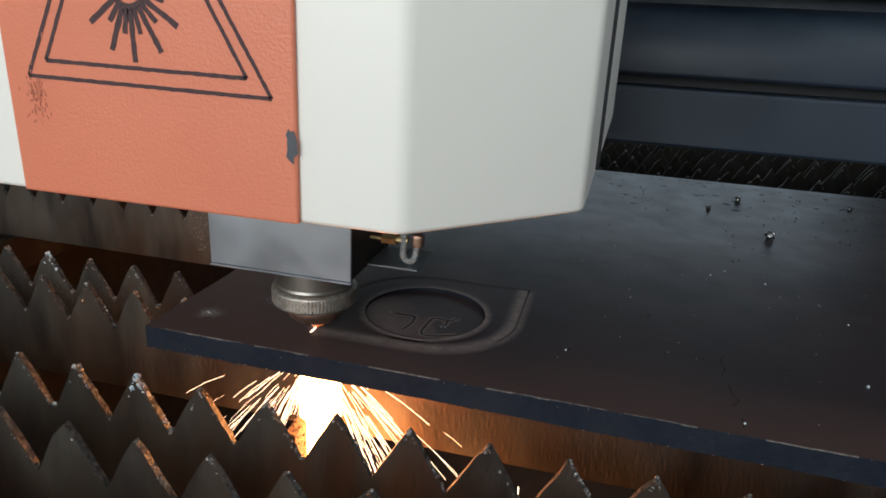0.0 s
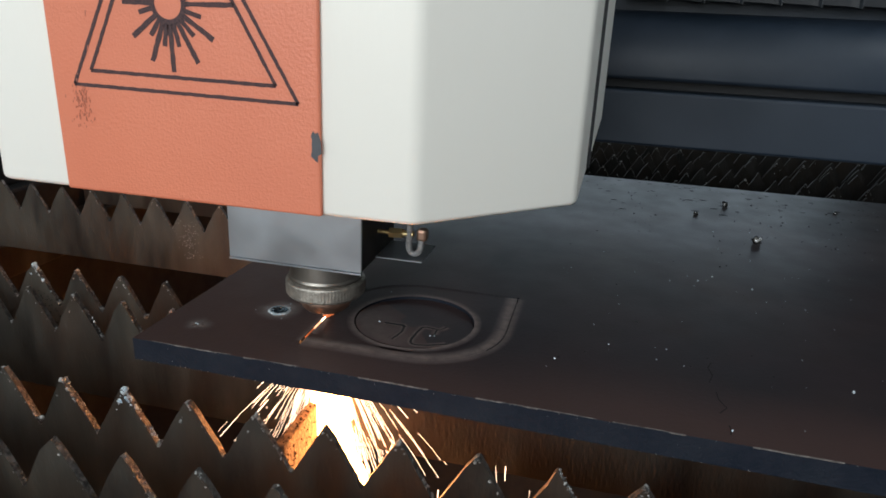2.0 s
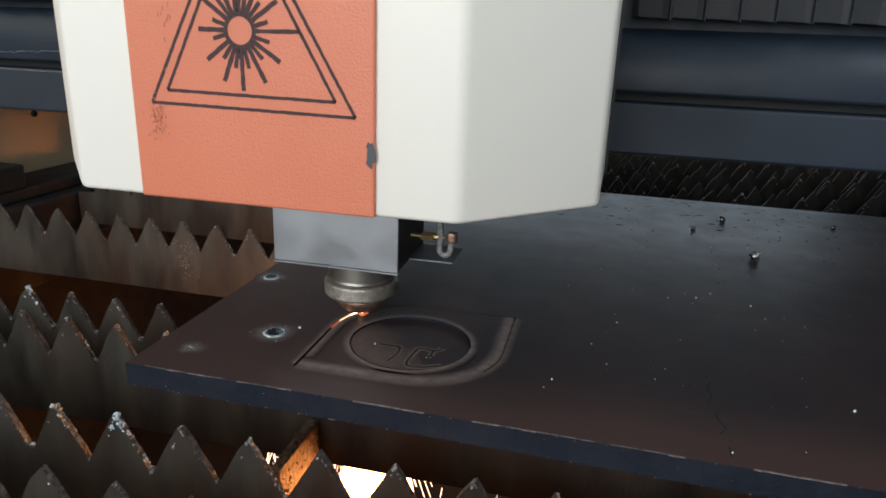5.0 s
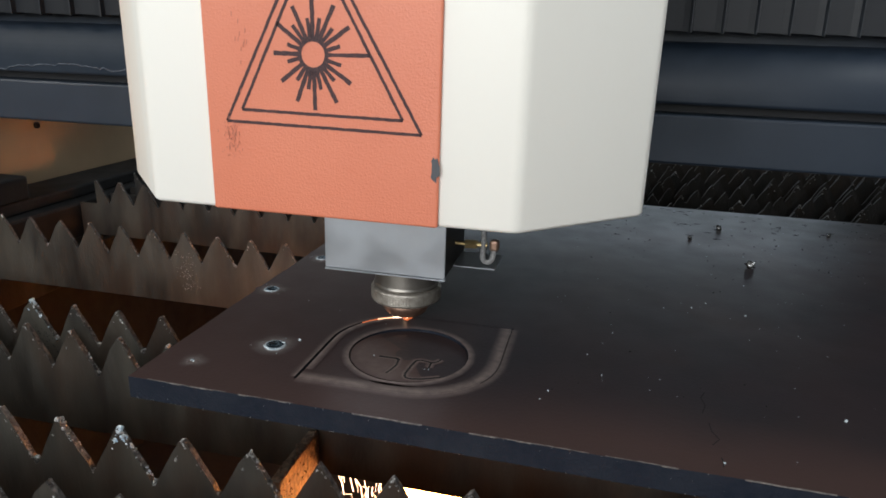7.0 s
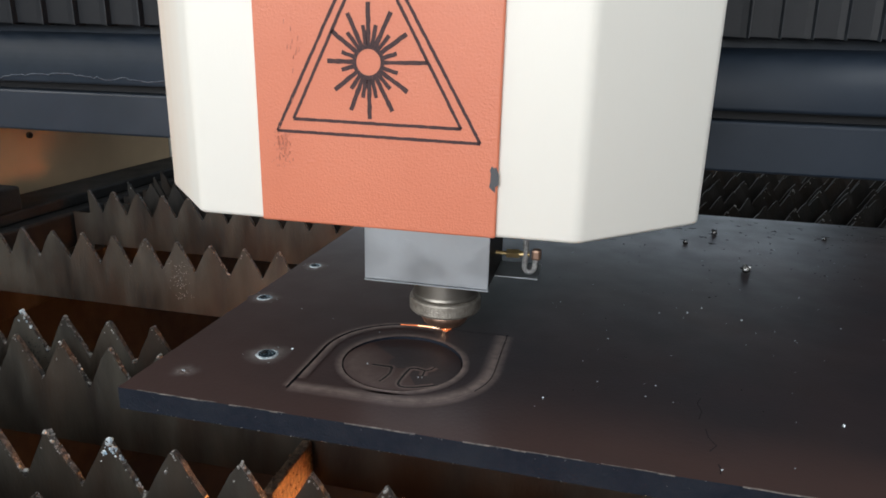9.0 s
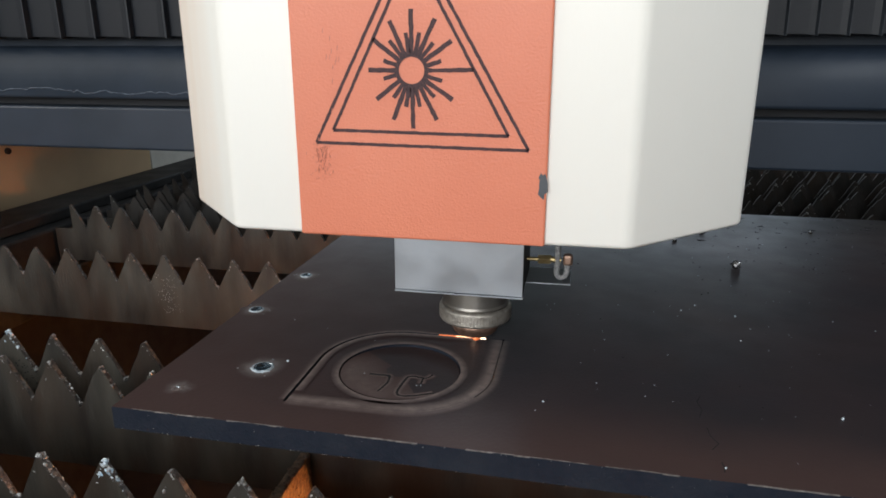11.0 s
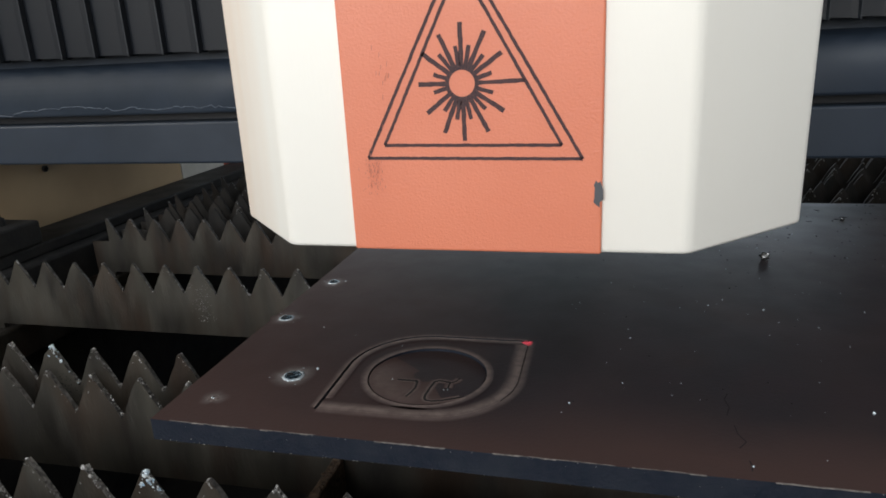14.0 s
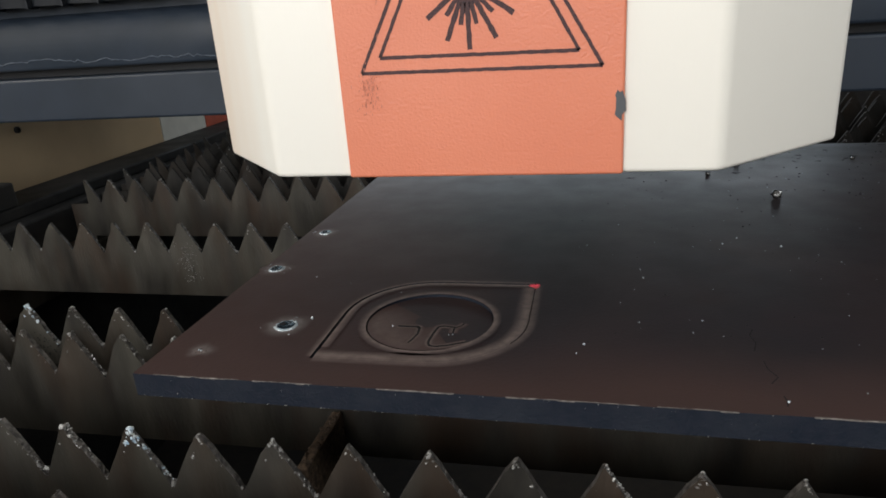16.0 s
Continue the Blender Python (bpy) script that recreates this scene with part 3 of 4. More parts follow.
def build_leaf():
    bm = bmesh.new()
    circle = arc(*DISC, DISC_R + 0.0006, 0, 360 * 63 / 64, 63)
    slab_with_hole(bm, leaf(0.0), circle, -THICK, -0.0002, 1)
    ob = part("cut_leaf", bm, [M_PLATE, M_PLATE_EDGE])
    tagged(ob, "leaf-shaped dark steel blank with a round hole, cut from the plate", "cut part")
    # burnt bands beside the finished cuts
    done = [(LX1, LY1 - 0.004 * k) for k in range(12)] + arc(LX1 - LR, LY0 + LR, LR, 0, -90, 20) + [(LX0 + (LX1 - LR - LX0) * (1 - k / 10), LY0) for k in range(1, 11)]
    out = left_of(done)
    back = [(-u, -v) for u, v in out]
    soft_band("scorch_sheen_band", done, back, [(-0.0006, 0.45), (0.0014, 0.72), (0.0030, 0.62), (0.0050, 0.3), (0.0076, 0.0)], 0.00006, ob, "pale burnt band beside the cut")
    rim = [(x + KERF * u, y + KERF * v) for (x, y), (u, v) in zip(done, out)]
    soft_band("scorch_sheen_band", rim, out, [(-0.0005, 0.42), (0.0012, 0.38), (0.0025, 0.2), (0.0042, 0.0)], 0.00006, plate, "pale burnt band outside the cut").matrix_basis = pose(0, 0, 0, 0, 0, 0.72)
    shut, over = done[19:], out[19:]
    soft_band("slag_bridge", shut, over, [(0.0003, 0.6), (0.0007, 0.75), (KERF - 0.0002, 0.55)], 0.00004, ob, "dull slag that bridges the lower cut")
    ring = arc(*DISC, DISC_R + 0.0006, 0, 360, 72)
    soft_band("scorch_sheen_band", ring, [((x - DISC[0]) / DISC_R, (y - DISC[1]) / DISC_R) for x, y in ring],
              [(0.0001, 0.75), (0.0012, 0.7), (0.0026, 0.35), (0.0046, 0.0)], 0.00006, ob, "pale burnt ring round the disc")
    disc = empty("cut_disc", "sunken dark steel disc with a thin cut emblem", "cut part")
    disc.matrix_basis = pose(*DISC, -0.0008, -1.4, 0.6, 0)
    blank = part("disc_blank", prism(bmesh.new(), arc(*DISC, DISC_R, 0, 360 * 63 / 64, 63), -THICK + 0.002, 0.0), M_PLATE, disc)
    blank.matrix_basis = pose(-DISC[0], -DISC[1], 0)
    # pale lower left of the tilted disc: its sheen put into the colour
    inner = arc(0, 0, DISC_R, 140, 300, 40)
    soft_band("scorch_sheen_band", inner, [(-x / DISC_R, -y / DISC_R) for x, y in inner], [(0.0003, 0.22), (0.005, 0.34), (0.013, 0.24), (0.026, 0.0)], 0.00006, disc, "pale sheen painted on the lower part of the disc", taper=11)
    # the emblem: a hooked stroke, and a loop that leaves the disc's edge
    for pts, w, burn in (([(-0.0155, -0.0077), (-0.0080, -0.0076), (-0.0046, -0.0074), (-0.0034, -0.0092)], 0.0019, 0.75),
                         ([(-0.0034, -0.0092), (-0.0028, -0.0158), (-0.0040, -0.0220), (-0.0052, -0.0262)], 0.0011, 0.5),
                         ([(0.0240, -0.0222), (0.0150, -0.0272), (0.0098, -0.0288), (0.0066, -0.0284), (0.0052, -0.0264), (0.0048, -0.0230), (0.0053, -0.0140), (0.0062, -0.0068), (0.0085, -0.0052), (0.0118, -0.0056), (0.0158, -0.0066)], 0.0013, 0.55),
                         ([(0.0158, -0.0066), (0.0182, -0.0040), (0.0192, -0.0010)], 0.0008, 0.4),
                         ([(0.0150, -0.0066), (0.0152, -0.0128)], 0.0009, 0.4)):
        q = []
        for (xa, ya), (xb, yb) in zip(pts, pts[1:]):
            q += [(xa + (xb - xa) * k / 4, ya + (yb - ya) * k / 4) for k in range(4)]
        q.append(pts[-1])
        soft_band("emblem_rim", q, left_of(q), [(-0.0026, 0.0), (-0.0011, burn), (0.0011, burn), (0.0026, 0.0)], 0.0001, disc, "pale burnt rim of a thin cut")
        part("emblem_cut", ribbon(bmesh.new(), q, w, -0.001, 0.0002), M_SOOT, disc, "thin dark cut line")
    for k, (x, y) in enumerate(((0.0135, -0.0155), (0.0155, -0.0150), (-0.0185, -0.0078))):
        bm = bmesh.new()
        lump(bm, (x, y, 0.0002), 0.00034, k)
        part("splash_bead", bm, M_SPLASH, disc, "tiny bright splash bead")
    return ob


build_leaf()

# metal in the kerf: it stays until the beam has passed and is then blown downwards
KERF_PATH = [(LX0 - KERF / 2, LY0 + s * (LY1 - LR - LY0) / 10) for s in range(10)] + arc(LX0 + LR, LY1 - LR, LR + KERF / 2, 180, 90, 16) + \
            [(LX0 + LR + s * (LX1 - LX0 - LR) / 12, LY1 + KERF / 2) for s in range(1, 13)]


def time_at(p):
    """When the beam passes nearest to a point."""
    best = (9.0, 0.0)
    for (t0, x0, y0), (t1, x1, y1) in zip(SPOT, SPOT[1:]):
        for k in range(11):
            s = k / 10
            d = math.hypot(x0 + (x1 - x0) * s - p[0], y0 + (y1 - y0) * s - p[1])
            if d < best[0] - 1e-6:
                best = (d, t0 + (t1 - t0) * s)
    return min(best[1], 11.45)


def build_kerf():
    made = []
    outward = left_of(KERF_PATH)
    t_last = -1.0
    for i in range(0, len(KERF_PATH) - 1, 2):
        pts = KERF_PATH[i:i + 3]
        t = max(time_at(pts[1]), t_last + 0.04)
        t_last = t
        ob = part("kerf_metal", ribbon(bmesh.new(), pts, KERF * 1.02, -THICK, -0.0001), M_PLATE)
        tagged(ob, "thin strip of uncut steel ahead of the beam", "kerf metal", "kerf strips")
        made.append((ob, t, -0.7))
        u = outward[i:i + 3]
        for side, base, prof in ((-1, "inside", [(0.0009, 0.8), (0.0018, 0.8), (0.0032, 0.4), (0.0056, 0.0)]), (1, "outside", [(0.0009, 0.8), (0.0016, 0.6), (0.0028, 0.25), (0.0044, 0.0)])):
            if i == 0 and side < 0:
                continue
            ob = soft_band("scorch_mark", pts, [(side * p, side * q) for p, q in u], prof, -0.0005)
            tagged(ob, "pale burnt band %s the fresh cut" % base, "scorch mark", "scorch marks")
            made.append((ob, t, 0.00058))
    return made


KERF_PIECES = build_kerf()


def build_litter():
    """Loose beads and specks on the plate."""
    for x, y, r in ((0.3575, 0.3013, 0.0036), (0.3497, 0.4184, 0.0028), (0.318, 0.375, 0.0019), (0.452, 0.430, 0.0016), (0.3355, 0.1892, 0.0006),
                    (0.3599, 0.0599, 0.0007), (0.3011, 0.1934, 0.0005), (0.2150, 0.0480, 0.0005), (0.2960, 0.0060, 0.0005), (0.0670, 0.0655, 0.0008)):
        bm = bmesh.new()
        lump(bm, (0, 0, r * 0.8), r, x * 90, 1.0, 2)
        ob = part("slag_bead", bm, M_BEAD if r > 0.0015 else M_SPLASH, None, smooth=True)
        ob.matrix_basis = pose(x, y, 0)
        tagged(ob, "small shiny bead of slag lying on the plate", "slag bead", "slag beads")
    rng = random.Random(8)
    bm = bmesh.new()
    for i in range(210):
        x, y = rng.uniform(0.2, 0.62) if rng.random() < 0.93 else rng.uniform(0.02, 0.2), rng.uniform(0.01, 0.5)
        lump(bm, (x, y - 0.0125 * x, 0.0001), rng.uniform(0.00016, 0.00050), i, 0.7)
    tagged(part("spatter_specks", bm, M_SPLASH), "fine pale spatter scattered over the plate", "spatter", kind="stuff")
    bm = bmesh.new()
    for i in range(170):
        x, y = rng.uniform(0.2, 0.6), rng.uniform(0.05, 0.5) if i < 60 else rng.uniform(0.3, 0.5)
        lump(bm, (x, y - 0.0125 * x, 0.0001), rng.uniform(0.0003, 0.0009), i, 0.5)
    for i in range(90):
        # flat flecks where the scale has flaked, long across the plate
        x, y, h = rng.uniform(0.12, 0.62), 0.5 - 0.13 * rng.random() ** 1.4, rng.uniform(0.0006, 0.0022)
        loop = [(x + h * (1 + 1.2 * rng.random()) * math.cos(a), y - 0.0125 * x + 0.8 * h * rng.uniform(0.5, 1.1) * math.sin(a)) for a in (radians(45 * k) for k in range(8))]
        prism(bm, loop, -0.0002, 0.00012)
    tagged(part("dross_specks", bm, M_SOOT), "dark dross crumbs scattered over the plate", "dross", kind="stuff")


build_litter()


def build_crack():
    for pts in ([(0.2950, 0.0030), (0.2956, 0.0070), (0.2952, 0.0105)], [(0.2928, 0.0200), (0.2965, 0.0255), (0.2938, 0.0320), (0.2935, 0.0390)],
                [(0.2915, 0.0480), (0.2938, 0.0560), (0.2925, 0.0640), (0.2950, 0.0700)]):
        ob = part("scratch", ribbon(bmesh.new(), pts, 0.0005, -0.0008, 0.0), M_SOOT)
        ob.location.z = 0.00012
        tagged(ob, "thin dark scratch in the plate's scale", "scratch", "plate scratches")


build_crack()

# ---- gantry beam: it travels along y with the head ----
BY = 0.27


def build_beam():
    beam = empty("gantry_beam", "blue-grey painted gantry beam behind the cutting head", "gantry beam")
    x0, x1 = -0.80, 1.45
    part("lower_plate", boxed(x0, x1, BY - 0.004, BY + 0.03, 0.068, 0.1135, bevel=0.0025), M_BEAM, beam)
    part("groove", boxed(x0, x1, BY + 0.024, BY + 0.03, 0.1135, 0.1225), M_GROOVE, beam)
    bm = bmesh.new()
    prof = [(BY - 0.001, 0.1225), (BY - 0.001, 0.131), (BY + 0.004, 0.140), (BY + 0.014, 0.152), (BY + 0.026, 0.163), (BY + 0.034, 0.176), (BY + 0.036, 0.36), (BY + 0.16, 0.36), (BY + 0.16, 0.1225)]
    prof[1:6] = [(BY - 0.001, 0.1255 + 0.001 * k) for k in range(5)] + [(BY - 0.001 + 0.037 * (1 - math.cos(radians(90 * k / 12))) , 0.1300 + 0.047 * math.sin(radians(90 * k / 12))) for k in range(1, 13)]
    a = [bm.verts.new((x0, y, z)) for y, z in prof]
    b = [bm.verts.new((x1, y, z)) for y, z in prof]
    for i in range(len(prof)):
        j = (i + 1) % len(prof)
        bm.faces.new((a[i], a[j], b[j], b[i]))
    bm.faces.new(a)
    bm.faces.new(b[::-1])
    housing = part("upper_housing", bm, M_BEAM, beam)
    for f in housing.data.polygons:
        f.use_smooth = len(f.vertices) == 4 and f.area < 0.02
    part("rear_plate", boxed(x0, x1, BY + 0.03, BY + 0.16, 0.072, 0.1225), M_BEAM, beam)
    for x in (-0.69, 1.35):
        part("end_carriage", boxed(x, x + 0.08, BY - 0.03, BY + 0.2, -0.02, 0.0675, bevel=0.004), M_FRAME, beam, "black carriage under the beam's end")
    rng = random.Random(3)
    pts, z = [], 0.1265
    for i in range(80):
        z = min(0.1300, max(0.1240, z + rng.uniform(-0.0022, 0.0022)))
        pts.append((-0.46 + i * 0.0045, BY - 0.0012, z + rng.uniform(-0.0008, 0.0008) + 0.003 * math.exp(-((i - 22) / 6) ** 2)))
    part("peeling_edge", sweep(bmesh.new(), pts, 0.00055, 6), M_PEEL, beam, "wavy pale line of peeling sealant")
    return beam


beam = build_beam()


def pleat_mesh(w):
    """One fold of the bellows: a thin ridge that stands out, with a sagging panel on each side."""
    bm = bmesh.new()
    plan = [(-w / 2, 0.0050), (-w * 0.38, 0.0035), (-w * 0.1, 0.0030), (w * 0.22, 0.0022), (w * 0.38, 0.0010), (w * 0.43, -0.0018), (w * 0.455, -0.0018), (w * 0.49, 0.0036)]
    low = [0.1868, 0.1863, 0.1860, 0.1856, 0.1848, 0.1840, 0.1840, 0.1862]
    f0 = [bm.verts.new((x, y, z)) for (x, y), z in zip(plan, low)]
    f1 = [bm.verts.new((x - 0.004, y + 0.004, 0.42)) for (x, y), z in zip(plan, low)]
    b0 = [bm.verts.new((x, 0.0135, z)) for (x, y), z in zip(plan, low)]
    b1 = [bm.verts.new((x - 0.004, 0.0185, 0.42)) for (x, y), z in zip(plan, low)]
    for i in range(len(plan) - 1):
        bm.faces.new((f0[i], f0[i + 1], f1[i + 1], f1[i])).material_index = 1 if i in (4, 5) else 0
        bm.faces.new((b0[i], b0[i + 1], b1[i + 1], b1[i]))
        bm.faces.new((f0[i], f0[i + 1], b0[i + 1], b0[i]))
        bm.faces.new((f1[i], f1[i + 1], b1[i + 1], b1[i]))
    return mesh_of(bm, "pleat", [M_BELLOWS, M_RIB])


def build_bellows():
    out = []
    for side in (-1, 1):
        ob = empty("bellows", "black pleated cloth bellows along the gantry beam", "bellows", "gantry bellows")
        pleats = []
        me = pleat_mesh(0.0455 if side < 0 else 0.0330)
        for i in range(16 if side < 0 else 24):
            q = new("pleat", me)
            q.parent = ob
            pleats.append(q)
        out.append((side, ob, pleats))
    return out


BELLOWS = build_bellows()

# ---- cutting head ----
HX = -0.0095


def cover_plan(inset=0.0):
    """Plan of the cover with rounded corners, from the rear left round the front to the rear right."""
    raw = [(-0.152 , 0.215), (-0.1495, -0.0525), (-0.0985, -0.1058), (0.0798, -0.1058), (0.1345, -0.0525), (0.139, 0.215)]
    pts = [Vector(raw[0])]
    for a, b, c in zip(raw, raw[1:], raw[2:]):
        a, b, c = Vector(a), Vector(b), Vector(c)
        da, dc, r = (a - b).normalized(), (c - b).normalized(), 0.0036
        for s in range(6):
            u = s / 5
            p, q = b + da * r, b + dc * r
            pts.append((1 - u) ** 2 * p + 2 * u * (1 - u) * b + u * u * q)
    pts.append(Vector(raw[-1]))
    if inset:
        c = Vector((HX, 0.05))
        pts = [p + (c - p).normalized() * inset for p in pts]
    return pts


def build_head():
    head = empty("laser_head", "cream cutting head with an orange laser warning label", "laser head")
    bm = bmesh.new()
    loops = []
    for inset, z in ((0.0032, 0.60), (0.0032, 0.0958), (0.0024, 0.0939), (0.0012, 0.0937), (0.0004, 0.0943), (0.0, 0.0955), (0.0, 0.60)):
        loops.append([bm.verts.new((p.x, p.y, z)) for p in cover_plan(inset)])
    for a, b in zip(loops, loops[1:]):
        for i in range(len(a) - 1):
            bm.faces.new((a[i], a[i + 1], b[i + 1], b[i]))
    bm.faces.new(loops[-1])
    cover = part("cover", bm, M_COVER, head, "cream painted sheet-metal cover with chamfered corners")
    for f in cover.data.polygons:
        f.use_smooth = len(f.vertices) == 4
    part("side_seam", boxed(0.1352, 0.1372, 0.012, 0.016, 0.0968, 0.59), M_GROOVE, head)
    label = part("warning_label", boxed(-0.0652, 0.0446, -0.1078, -0.1054, 0.0936, 0.56, bevel=0.0009), M_ORANGE, head, "orange textured panel with a black laser warning")
    yf = -0.10795

    def flat(name, loops, lab="", mat=M_PRINT, lift=0.0, parent=label):
        bm = bmesh.new()
        for loop in loops:
            lo = [bm.verts.new((x, yf - lift, z)) for x, z in loop]
            hi = [bm.verts.new((x, yf + 0.0003, z)) for x, z in loop]
            bm.faces.new(lo)
            for i in range(len(loop)):
                j = (i + 1) % len(loop)
                bm.faces.new((lo[i], lo[j], hi[j], hi[i]))
        return part(name, bm, mat, parent, lab)

    rng = random.Random(6)

    def stroke(a, b, w):
        a, b = Vector(a), Vector(b)
        d = (b - a).normalized()
        s = Vector((-d.y, d.x)) * w / 2
        n = max(2, int((b - a).length / 0.0016))
        up, dn = [], []
        for i in range(n + 1):
            p = a + (b - a) * i / n
            up.append(tuple(p + s * rng.uniform(0.82, 1.12)))
            dn.append(tuple(p - s * rng.uniform(0.82, 1.12)))
        return up + dn[::-1]

    for tri in (((-0.0555, 0.1354), (0.0366, 0.1343), (-0.0120, 0.2186)), ((-0.0475, 0.1409), (0.0282, 0.1400), (-0.0117, 0.2118))):
        flat("triangle_outline", [stroke(tri[i], tri[(i + 1) % 3], 0.0014) for i in range(3)], "black triangle outline")
    cx, cz = -0.0124, 0.1659
    burst = []
    rays = ((17, 13.0), (35, 20.3), (50, 14.2), (64, 22.4), (77, 15.3), (90, 23.9), (99, 15.0), (115, 21.5), (128, 15.0), (143, 20.5), (162, 12.5), (180, 18.5),
            (196, 12.5), (218, 19.3), (235, 13.6), (248, 21.7), (260, 14.9), (271, 23.6), (283, 15.0), (298, 22.5), (312, 14.3), (326, 20.7), (342, 13.5))
    for deg, reach in rays:
        a, r1 = radians(deg), 0.001 * reach
        burst.append(stroke((cx + 0.0066 * math.cos(a), cz + 0.0066 * math.sin(a)), (cx + r1 * math.cos(a), cz + r1 * math.sin(a)), 0.0020 if reach > 16 else 0.0018))
    burst.append(stroke((cx + 0.006, cz), (0.0134, cz + 0.0004), 0.0017))
    for loop in burst:
        flat("sunburst_ray", [loop], "black ray of the sunburst")
    bm = bmesh.new()
    loops = [[bm.verts.new((cx + r * math.cos(radians(10 * k)), y, cz + r * math.sin(radians(10 * k)))) for k in range(36)]
             for r, y in ((0.0054, yf + 0.0003), (0.0054, yf - 0.0001), (0.0071, yf - 0.0001), (0.0071, yf + 0.0003))]
    for a, b in zip(loops, loops[1:]):
        for k in range(36):
            bm.faces.new((a[k], a[(k + 1) % 36], b[(k + 1) % 36], b[k]))
    part("sunburst_ring", bm, M_PRINT, label, "black ring of the sunburst")
    chip = []
    for k in range(16):
        a = 2 * math.pi * k / 16
        chip.append((0.0428 + 0.0021 * math.cos(a) * rng.uniform(0.6, 1.25), 0.1197 + 0.0056 * math.sin(a) * rng.uniform(0.75, 1.1) - 0.25 * 0.0021 * math.cos(a)))
    flat("paint_chip", [chip], "dark chipped paint at the panel's edge", M_CHIP, 0.0001)
    smears = []
    for k in range(110):
        x, z = -0.0535 + rng.gauss(0, 0.0020), 0.1285 + rng.gauss(0, 0.0045)
        h = rng.uniform(0.0002, 0.0007)
        smears.append([(x - 0.00012, z - h), (x + 0.00012, z - h), (x + 0.00022, z + h), (x, z + h)])
    for k in range(12):
        x, z = -0.0475 + rng.gauss(0, 0.0025), 0.1700 + rng.gauss(0, 0.006)
        smears.append([(x - 0.0001, z - 0.001), (x + 0.0002, z - 0.001), (x + 0.0005, z + 0.001), (x + 0.0002, z + 0.001)])
    tagged(flat("dirt_smear", smears, "grey dirty smears", M_SMUDGE, 0.00005), kind="stuff")

    part("carriage_mount", boxed(-0.12, 0.11, 0.19, 0.2662, 0.098, 0.112, bevel=0.002), M_DARKMETAL, head, "dark mount to the beam")
    lift = part("nozzle_block", boxed(-0.0445, 0.0298, -0.0240, 0.0300, 0.0392, 0.1500, bevel=0.0006), M_DARKMETAL, head, "dark block of the height-controlled nozzle")
    part("front_sheet", boxed(-0.0447, 0.0300, -0.0258, -0.0242, 0.0390, 0.1500, bevel=0.0003), M_BRIGHT, lift, "brushed steel front sheet")
    part("sheet_flange", boxed(-0.0447, 0.0302, -0.0266, -0.0240, 0.0380, 0.0388), M_BRIGHT, lift)
    bm = bmesh.new()
    lathe(bm, [(0.0198, 0.0385), (0.0198, 0.0384), (0.0198, 0.0270), (0.0198, 0.0268), (0.0206, 0.0262), (0.0206, 0.0250), (0.0195, 0.0246)], 48, -0.0008)
    part("adapter_ring", bm, M_ADAPTER, lift, "bright machined adapter ring", smooth=True)
    bm = bmesh.new()
    n = 150
    lathe(bm, [(0.0206, 0.0246), (0.0218, 0.0238), (0.0222, 0.0230), (0.0222, 0.0166), (0.0214, 0.0152), (0.0165, 0.0142)], n, -0.0008, 0,
          lambda i, j: 0.005 * (j % 2) if i in (2, 3) else 0.0)
    part("knurled_collar", bm, M_KNURL, lift, "knurled nickel collar")
    bm = bmesh.new()
    lathe(bm, [(0.0150, 0.0142), (0.0152, 0.0118), (0.0150, 0.0098), (0.0140, 0.0090), (0.0137, 0.0074), (0.0118, 0.0054), (0.0064, 0.0044), (0.0015, 0.0038)], 40, -0.0008)
    part("nozzle_tip", bm, M_COPPER, lift, "heat-tinted copper nozzle tip", smooth=True)
    bm = bmesh.new()
    bend = [(0.0535 + 0.0030 * math.cos(radians(a)) - 0.0030, 0.002 - 0.0015 * k / 8, 0.0470 + 0.0036 * math.sin(radians(a))) for k, a in enumerate(range(0, -181, -20))]
    hose = [(0.0540, 0.004, 0.0530), (0.0537, 0.003, 0.0500)] + bend + [(0.0476 + 0.0004 * math.sin(k), -0.0005, 0.0480 + 0.0052 * k) for k in range(1, 15)]
    part("hose", sweep(bm, hose, 0.0017, 10), M_HOSE, lift, "grey braided hose")
    bm = bmesh.new()
    sweep(bm, [(0.0300, 0, 0.0543), (0.0365, 0, 0.0543)], 0.0012, 10)
    sweep(bm, [(0.0365, 0, 0.0543), (0.0440, 0, 0.0546)], 0.0029, 6)
    sweep(bm, [(0.0440, 0, 0.0546), (0.0500, 0, 0.0548)], 0.0017, 10)
    part("brass_fitting", bm, M_BRASS, lift, "hexagonal brass gas fitting")
    part("elbow_block", boxed(0.0510, 0.0568, 0.001, 0.007, 0.0505, 0.0572, bevel=0.0015), M_COPPER, lift, "brown elbow block")
    part("guard_lip", boxed(0.0300, 0.0560, -0.004, 0.0250, 0.0404, 0.0410), M_BRIGHT, lift, "thin bright edge of a guard plate")
    return head, lift


head, lift = build_head()


